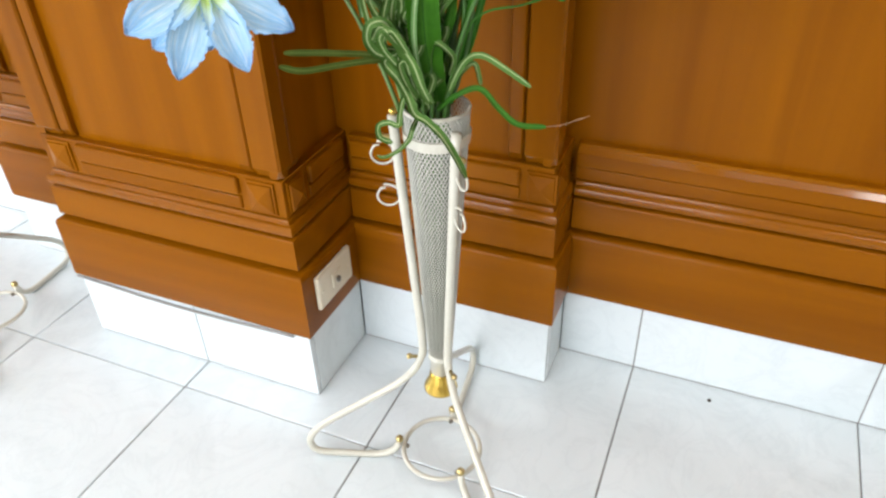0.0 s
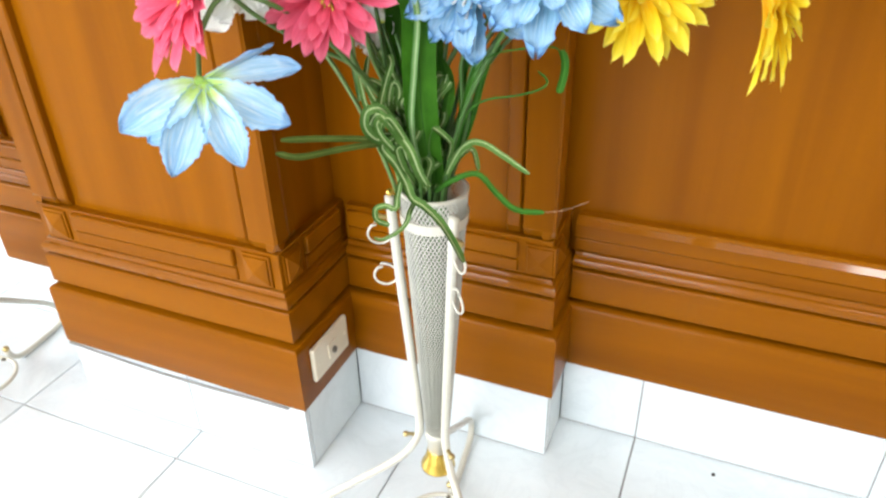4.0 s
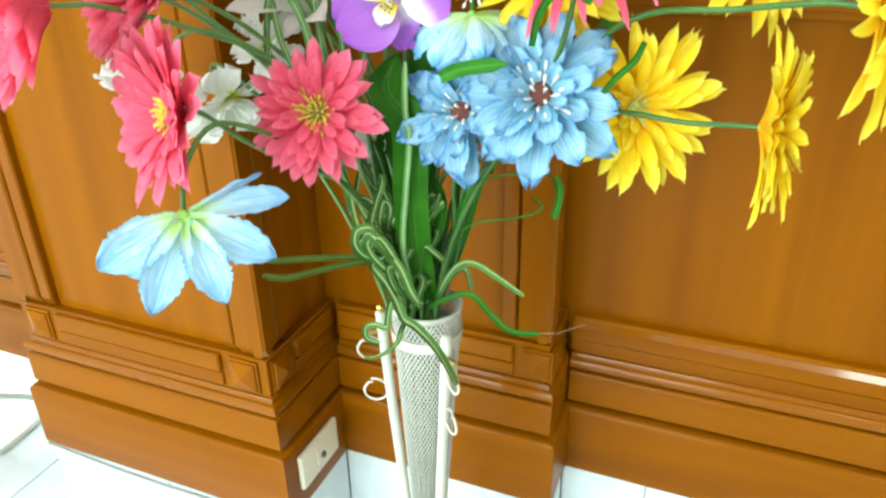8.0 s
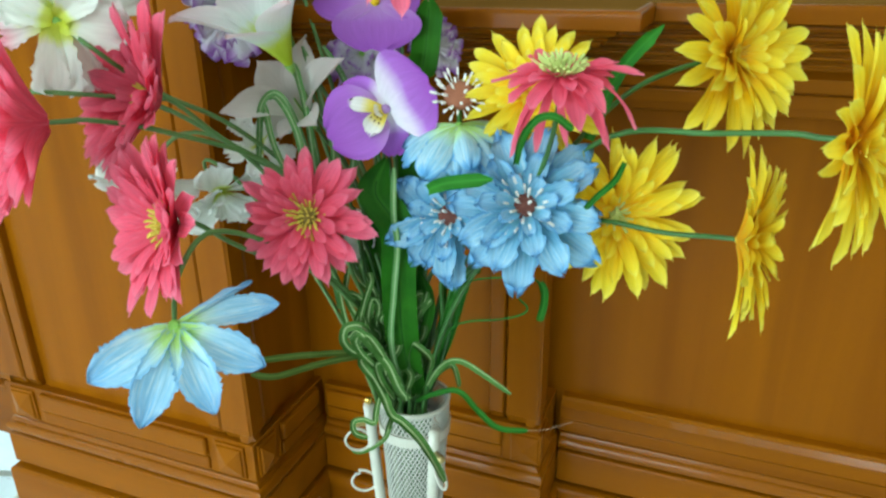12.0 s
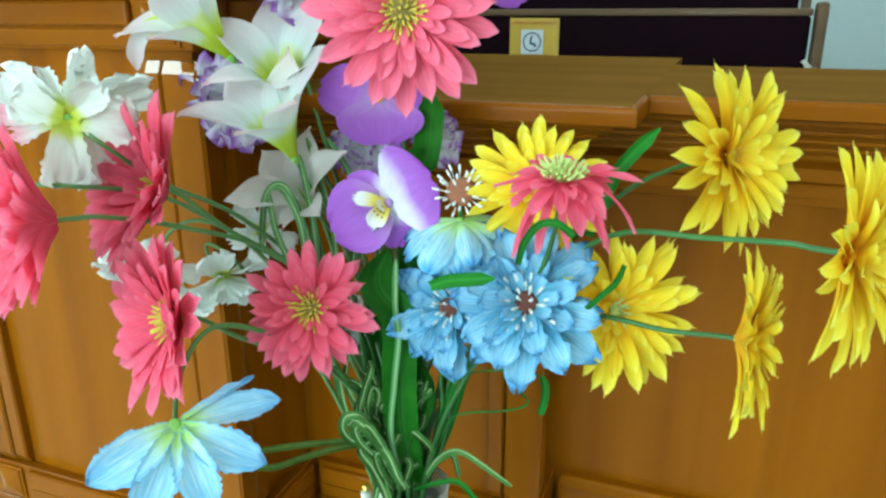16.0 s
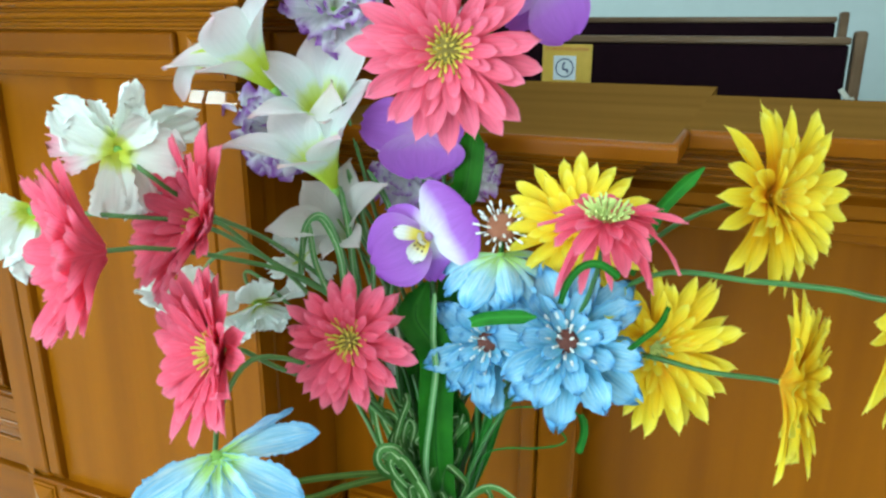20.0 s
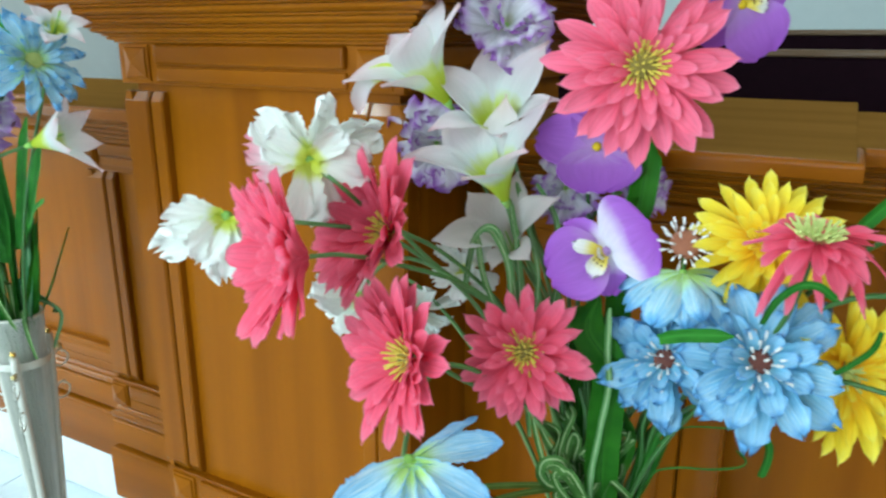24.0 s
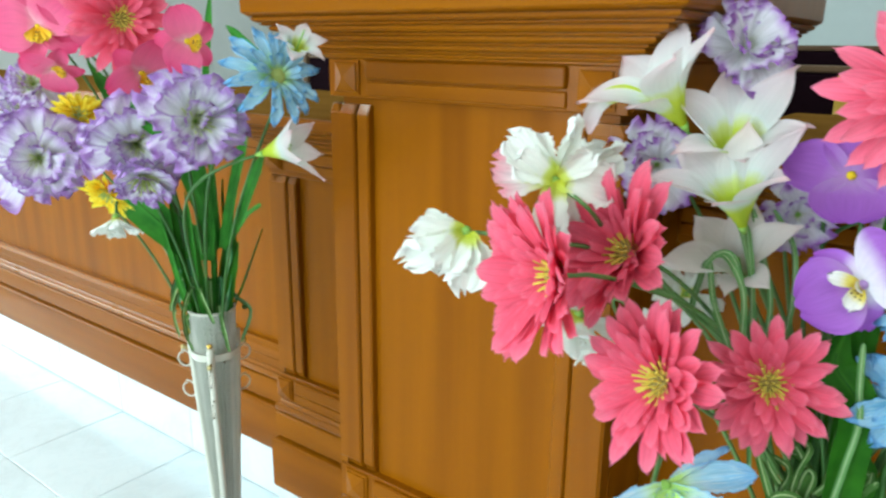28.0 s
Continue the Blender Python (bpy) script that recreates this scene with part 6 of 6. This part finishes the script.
for pts, w in (
    ([(0.300, -0.050, 0.671), (0.277, -0.060, 0.717), (0.258, -0.080, 0.741), (0.233, -0.100, 0.751), (0.199, -0.140, 0.763), (0.169, -0.180, 0.773)], 0.0075),
    ([(0.296, -0.050, 0.670), (0.273, -0.060, 0.709), (0.251, -0.080, 0.738), (0.232, -0.100, 0.744), (0.206, -0.130, 0.746), (0.184, -0.170, 0.751), (0.167, -0.190, 0.761)], 0.0075),
):
    blade("grass_blade", "plain olive green plastic blade", M_OLIVE, pts, w)
GR = "curling variegated grass blade with a pale stripe"
for pts, w in (
    ([(0.300, -0.050, 0.667), (0.321, -0.070, 0.715), (0.347, -0.090, 0.755), (0.367, -0.090, 0.763), (0.394, -0.090, 0.751), (0.424, -0.090, 0.734)], 0.0085),
    ([(0.291, -0.070, 0.679), (0.287, -0.090, 0.726), (0.274, -0.100, 0.755), (0.266, -0.105, 0.781), (0.256, -0.110, 0.795), (0.239, -0.110, 0.789), (0.232, -0.105, 0.769), (0.239, -0.100, 0.754), (0.250, -0.095, 0.749)], 0.0105),
    ([(0.229, -0.090, 0.764), (0.254, -0.112, 0.789), (0.276, -0.115, 0.773), (0.291, -0.112, 0.752), (0.298, -0.105, 0.722), (0.300, -0.090, 0.698)], 0.0110),
    ([(0.264, -0.090, 0.754), (0.250, -0.100, 0.744), (0.270, -0.110, 0.731), (0.285, -0.115, 0.712), (0.294, -0.118, 0.694), (0.309, -0.120, 0.688), (0.331, -0.125, 0.674), (0.347, -0.125, 0.650), (0.360, -0.125, 0.625)], 0.0105),
    ([(0.279, -0.060, 0.680), (0.275, -0.100, 0.707), (0.271, -0.110, 0.689), (0.270, -0.115, 0.675), (0.256, -0.115, 0.676), (0.243, -0.115, 0.669), (0.244, -0.115, 0.654), (0.258, -0.110, 0.647)], 0.0070),
    ([(0.275, -0.060, 0.671), (0.287, -0.110, 0.673), (0.283, -0.115, 0.658), (0.268, -0.115, 0.641), (0.252, -0.120, 0.632), (0.240, -0.120, 0.631)], 0.0065),
    ([(0.281, -0.050, 0.675), (0.259, -0.070, 0.719), (0.239, -0.085, 0.748), (0.222, -0.080, 0.782), (0.204, -0.060, 0.808)], 0.0080),
    ([(0.281, -0.050, 0.675), (0.274, -0.080, 0.732), (0.261, -0.090, 0.771), (0.257, -0.090, 0.794), (0.262, -0.088, 0.817), (0.268, -0.085, 0.809), (0.263, -0.085, 0.783)], 0.0090),
    ([(0.285, -0.050, 0.676), (0.280, -0.080, 0.734), (0.262, -0.085, 0.767), (0.233, -0.075, 0.787), (0.216, -0.065, 0.806), (0.213, -0.050, 0.832)], 0.0085),
    ([(0.285, -0.050, 0.676), (0.272, -0.070, 0.727), (0.268, -0.075, 0.772), (0.258, -0.070, 0.810), (0.238, -0.060, 0.834), (0.228, -0.050, 0.840)], 0.0085),
    ([(0.293, -0.050, 0.677), (0.288, -0.075, 0.741), (0.290, -0.080, 0.772), (0.300, -0.080, 0.799), (0.311, -0.078, 0.826), (0.317, -0.075, 0.828)], 0.0085),
    ([(0.297, -0.050, 0.678), (0.293, -0.070, 0.746), (0.302, -0.075, 0.776), (0.313, -0.075, 0.804), (0.325, -0.070, 0.820)], 0.0080),
    ([(0.297, -0.050, 0.678), (0.295, -0.075, 0.735), (0.303, -0.080, 0.766), (0.318, -0.085, 0.765), (0.330, -0.085, 0.753), (0.323, -0.080, 0.731)], 0.0080),
    ([(0.304, -0.050, 0.679), (0.331, -0.070, 0.728), (0.353, -0.080, 0.748), (0.363, -0.085, 0.726)], 0.0070),
    ([(0.293, -0.050, 0.677), (0.271, -0.090, 0.751), (0.253, -0.100, 0.787), (0.253, -0.090, 0.813), (0.260, -0.085, 0.838), (0.255, -0.080, 0.846)], 0.0075),
    ([(0.285, -0.080, 0.699), (0.271, -0.100, 0.736), (0.256, -0.110, 0.761), (0.251, -0.110, 0.777), (0.269, -0.115, 0.787), (0.287, -0.115, 0.765)], 0.0085),
    ([(0.283, -0.070, 0.686), (0.283, -0.100, 0.726), (0.281, -0.108, 0.750), (0.274, -0.110, 0.747), (0.281, -0.112, 0.729), (0.291, -0.105, 0.705)], 0.0085),
):
    blade("grass_blade", GR, M_GRASS, pts, w, twist=random.uniform(-0.9, 0.9))
for pts, w in (
    ([(0.297, -0.060, 0.675), (0.328, -0.080, 0.705), (0.363, -0.090, 0.724), (0.387, -0.090, 0.703), (0.410, -0.090, 0.687), (0.441, -0.080, 0.684)], 0.0068),
    ([(0.453, -0.100, 0.875), (0.457, -0.100, 0.865), (0.457, -0.100, 0.851), (0.453, -0.100, 0.832)], 0.0080),
    ([(0.355, -0.145, 0.972), (0.373, -0.150, 0.981), (0.395, -0.150, 0.986), (0.419, -0.150, 0.990)], 0.0125),
    ([(0.439, -0.150, 1.005), (0.448, -0.165, 1.031), (0.462, -0.175, 1.050), (0.477, -0.178, 1.054), (0.491, -0.175, 1.044)], 0.0065),
    ([(0.527, -0.135, 1.011), (0.522, -0.145, 0.998), (0.509, -0.150, 0.984), (0.498, -0.140, 0.969)], 0.0055),
    ([(0.481, -0.050, 1.006), (0.499, -0.035, 1.060), (0.515, -0.030, 1.085), (0.537, -0.020, 1.109)], 0.0130),
    ([(0.302, -0.045, 0.676), (0.323, -0.040, 0.752), (0.328, -0.040, 0.822), (0.340, -0.045, 0.844)], 0.0085),
    ([(0.306, -0.045, 0.677), (0.339, -0.050, 0.766), (0.356, -0.055, 0.824), (0.369, -0.060, 0.858), (0.378, -0.060, 0.858)], 0.0085),
    ([(0.311, -0.050, 0.681), (0.326, -0.055, 0.745), (0.339, -0.060, 0.797), (0.352, -0.060, 0.841), (0.358, -0.060, 0.863)], 0.0080),
):
    blade("grass_blade", "plain green plastic blade", M_LEAF_LIT if w > 0.012 else M_BLADE, pts, w)
for pts, w in (
    ([(0.320, -0.060, 0.710), (0.346, -0.080, 0.786), (0.371, -0.090, 0.811), (0.408, -0.090, 0.821), (0.432, -0.090, 0.831), (0.438, -0.090, 0.840), (0.428, -0.090, 0.849)], 0.0024),
    ([(0.345, -0.080, 0.818), (0.373, -0.090, 0.857), (0.415, -0.095, 0.872), (0.445, -0.100, 0.877), (0.454, -0.100, 0.871)], 0.0018),
):
    blade("tendril", "thin curling green plastic tendril", M_STEMLEAF, pts, w)
wire = tube_bm(spline([(0.440, -0.080, 0.684), (0.458, -0.078, 0.688), (0.474, -0.074, 0.695), (0.488, -0.072, 0.702)], 4), 0.0004, 5)
tagged(part("wire", mesh_of(wire, "wire", M_WIRE, True)), "bare pale wire end sticking out of a plastic blade", "wire")
for pts, w in (
    ([(0.297, -0.060, 0.683), (0.296, -0.085, 0.767), (0.297, -0.092, 0.842), (0.298, -0.092, 0.907), (0.271, -0.085, 0.942), (0.273, -0.060, 0.972)], 0.037),
    ([(0.288, -0.040, 0.671), (0.256, -0.035, 0.762), (0.247, -0.030, 0.843), (0.255, -0.030, 0.919), (0.235, -0.030, 0.943)], 0.040),
    ([(AX, AY + 0.02, 0.62), (0.286, -0.020, 1.013), (0.296, -0.010, 1.062), (0.298, 0.000, 1.103), (0.301, 0.000, 1.131)], 0.030),
    ([(AX - 0.01, AY, 0.66), (0.307, -0.060, 0.758), (0.319, -0.060, 0.808), (0.309, -0.060, 0.845)], 0.012),
):
    blade("leaf", "broad dark green plastic leaf rising from the vase", M_LEAF, pts, w, steps=8, cup=0.12)
for pts, w in (
    ([(0.184, -0.050, 0.843), (0.163, -0.060, 0.914), (0.139, -0.065, 0.974), (0.127, -0.060, 1.018), (0.118, -0.060, 0.991), (0.113, -0.060, 0.956)], 0.0072),
    ([(0.188, -0.050, 0.843), (0.174, -0.060, 0.930), (0.169, -0.065, 0.992), (0.147, -0.060, 1.026), (0.130, -0.060, 1.028)], 0.0072),
    ([(0.192, -0.050, 0.844), (0.180, -0.050, 0.941), (0.171, -0.045, 1.006), (0.158, -0.040, 1.062)], 0.0072),
    ([(0.186, -0.040, 0.853), (0.192, -0.030, 0.964), (0.174, -0.020, 1.027), (0.157, -0.020, 1.078)], 0.0065),
    ([(0.292, -0.080, 0.700), (0.288, -0.098, 0.771), (0.295, -0.100, 0.838), (0.301, -0.100, 0.892), (0.296, -0.095, 0.925), (0.291, -0.080, 0.969)], 0.0065),
    ([(0.197, -0.050, 0.776), (0.182, -0.050, 0.891), (0.169, -0.050, 0.971), (0.157, -0.060, 1.022), (0.143, -0.065, 1.034), (0.126, -0.065, 1.017), (0.117, -0.060, 0.982)], 0.0070),
    ([(0.197, -0.050, 0.776), (0.187, -0.045, 0.903), (0.174, -0.040, 0.982), (0.151, -0.030, 1.050), (0.135, -0.030, 1.078)], 0.0050),
    ([(0.178, -0.040, 0.844), (0.208, -0.020, 0.935), (0.205, -0.010, 1.028), (0.177, -0.010, 1.077)], 0.0072),
):
    blade("grass_blade", "striped green blade between the stems", M_ARCH, pts, w, twist=random.uniform(-0.6, 0.6))
# blades wound in loose spirals round the foot of the bunch
for p0, p1, turns, rad in (
    ((0.296, -0.085, 0.694), (0.225, -0.075, 0.818), 3.2, 0.0085),
    ((0.295, -0.075, 0.689), (0.246, -0.070, 0.832), 3.6, 0.0075),
    ((0.301, -0.080, 0.692), (0.272, -0.085, 0.817), 2.6, 0.0080),
    ((0.297, -0.060, 0.682), (0.313, -0.070, 0.827), 3.0, 0.0070),
    ((0.295, -0.090, 0.695), (0.247, -0.100, 0.793), 2.2, 0.0105),
):
    p0, p1 = Vector(p0), Vector(p1)
    ax_ = (p1 - p0).normalized()
    s1 = ax_.cross(Vector((0, 1, 0))).normalized()
    s2 = ax_.cross(s1)
    ph = random.uniform(0, 6.28)
    pts = []
    for k in range(int(turns * 5) + 1):
        f = k / int(turns * 5)
        w = ph + 2 * math.pi * turns * f
        g = rad * min(1, 4 * f + 0.1)
        pts.append(p0.lerp(p1, f) + s1 * (g * math.cos(w)) + s2 * (g * math.sin(w)))
    blade("grass_blade", GR, M_GRASS, pts, random.uniform(0.007, 0.009), steps=3)
# dark stem ends added inside each vase, so that its mesh holes look shaded
for sx, sy in ((AX, AY), (BX, BY)):
    bm = bmesh.new()
    for k in range(22):
        a = 2.4 * k
        q = 0.95 * math.sqrt((k + 0.5) / 22)
        c, s_ = q * math.cos(a), q * math.sin(a)
        tube_bm([Vector((sx + 0.014 * c, sy + 0.014 * s_, 0.262 + 0.002 * (k % 7))), Vector((sx + 0.022 * c, sy + 0.022 * s_, 0.45)), Vector((sx + 0.030 * c, sy + 0.030 * s_, 0.645))], 0.0027, 6, bm)
    tagged(part("stem_bundle", mesh_of(bm, "stem_bundle", M_STEMDARK, True)), "dark green stem ends added to darken a mesh vase inside", "stems", kind="stuff")
# stalks fanned through the mouth of the vase
for k in range(12):
    a = random.uniform(0, 6.28)
    q = random.uniform(0.006, 0.026)
    lean = random.uniform(0.0, 0.03)
    p0 = (AX + 0.4 * q * math.cos(a), AY + 0.4 * q * math.sin(a), 0.46)
    p1 = (AX + q * math.cos(a), AY + q * math.sin(a), 0.70)
    p2 = (AX + (q + lean * 0.6) * math.cos(a), AY + (q + lean * 0.6) * math.sin(a), 0.80)
    p3 = (AX - 0.01 + (q + lean) * math.cos(a) + random.uniform(-0.02, 0.02), AY + (q + lean) * math.sin(a) * 0.7, random.uniform(0.86, 0.98))
    tagged(part("stalk", mesh_of(tube_bm(bezier(p0, p1, p2, p3, 10), 0.0022, 6), "stalk", M_STEM, True)), "bare green plastic stalk standing in the vase", "stalk", "bare stalks")

# ---- floor tiles, the ones near the counter singly ----
near, rest = [], []
k0, k1 = math.floor((ROOM_X0 - TX) / PITCH), math.ceil((ROOM_X1 - TX) / PITCH)
j0, j1 = math.floor((ROOM_Y0 - TY) / PITCH), math.ceil((ROOM_Y1 - TY) / PITCH)
tile_me = mesh_of(box_bm(-PITCH / 2 + 0.0014, PITCH / 2 - 0.0014, -PITCH / 2 + 0.0014, PITCH / 2 - 0.0014, -0.008, 0.0, 0.0012, 1), "tile", M_TILE)
tile_me.materials[0] = M_TILE
far_bm = bmesh.new()
for k in range(k0, k1):
    for j in range(j0, j1):
        cx, cy = TX + (k + 0.5) * PITCH, TY + (j + 0.5) * PITCH
        if cx - PITCH / 2 < ROOM_X0 or cx + PITCH / 2 > ROOM_X1 or cy - PITCH / 2 < ROOM_Y0 or cy + PITCH / 2 > ROOM_Y1:
            continue
        if cy < 0.6 and cy > -2.2:
            part("tile", tile_me, floor, floor.matrix_basis.inverted() @ Matrix.Translation((cx, cy, 0)))
        else:
            h = PITCH / 2 - 0.0014
            far_bm.faces.new([far_bm.verts.new((cx + sx * h, cy + sy * h, 0)) for sx, sy in ((-1, -1), (1, -1), (1, 1), (-1, 1))])
rest = part("far_tiles", mesh_of(far_bm, "far_tiles", M_TILE), floor, floor.matrix_basis.inverted())
tagged(rest, kind="stuff")
tagged(part("speck", mesh_of(lathe_bm([(0.004, 0.0), (0.0035, 0.0015), (0.001, 0.002)], 10), "speck", M_DARK), None, Matrix.Translation((0.705, 0.264, 0.0))), "dark speck of dirt on the white floor", "speck")
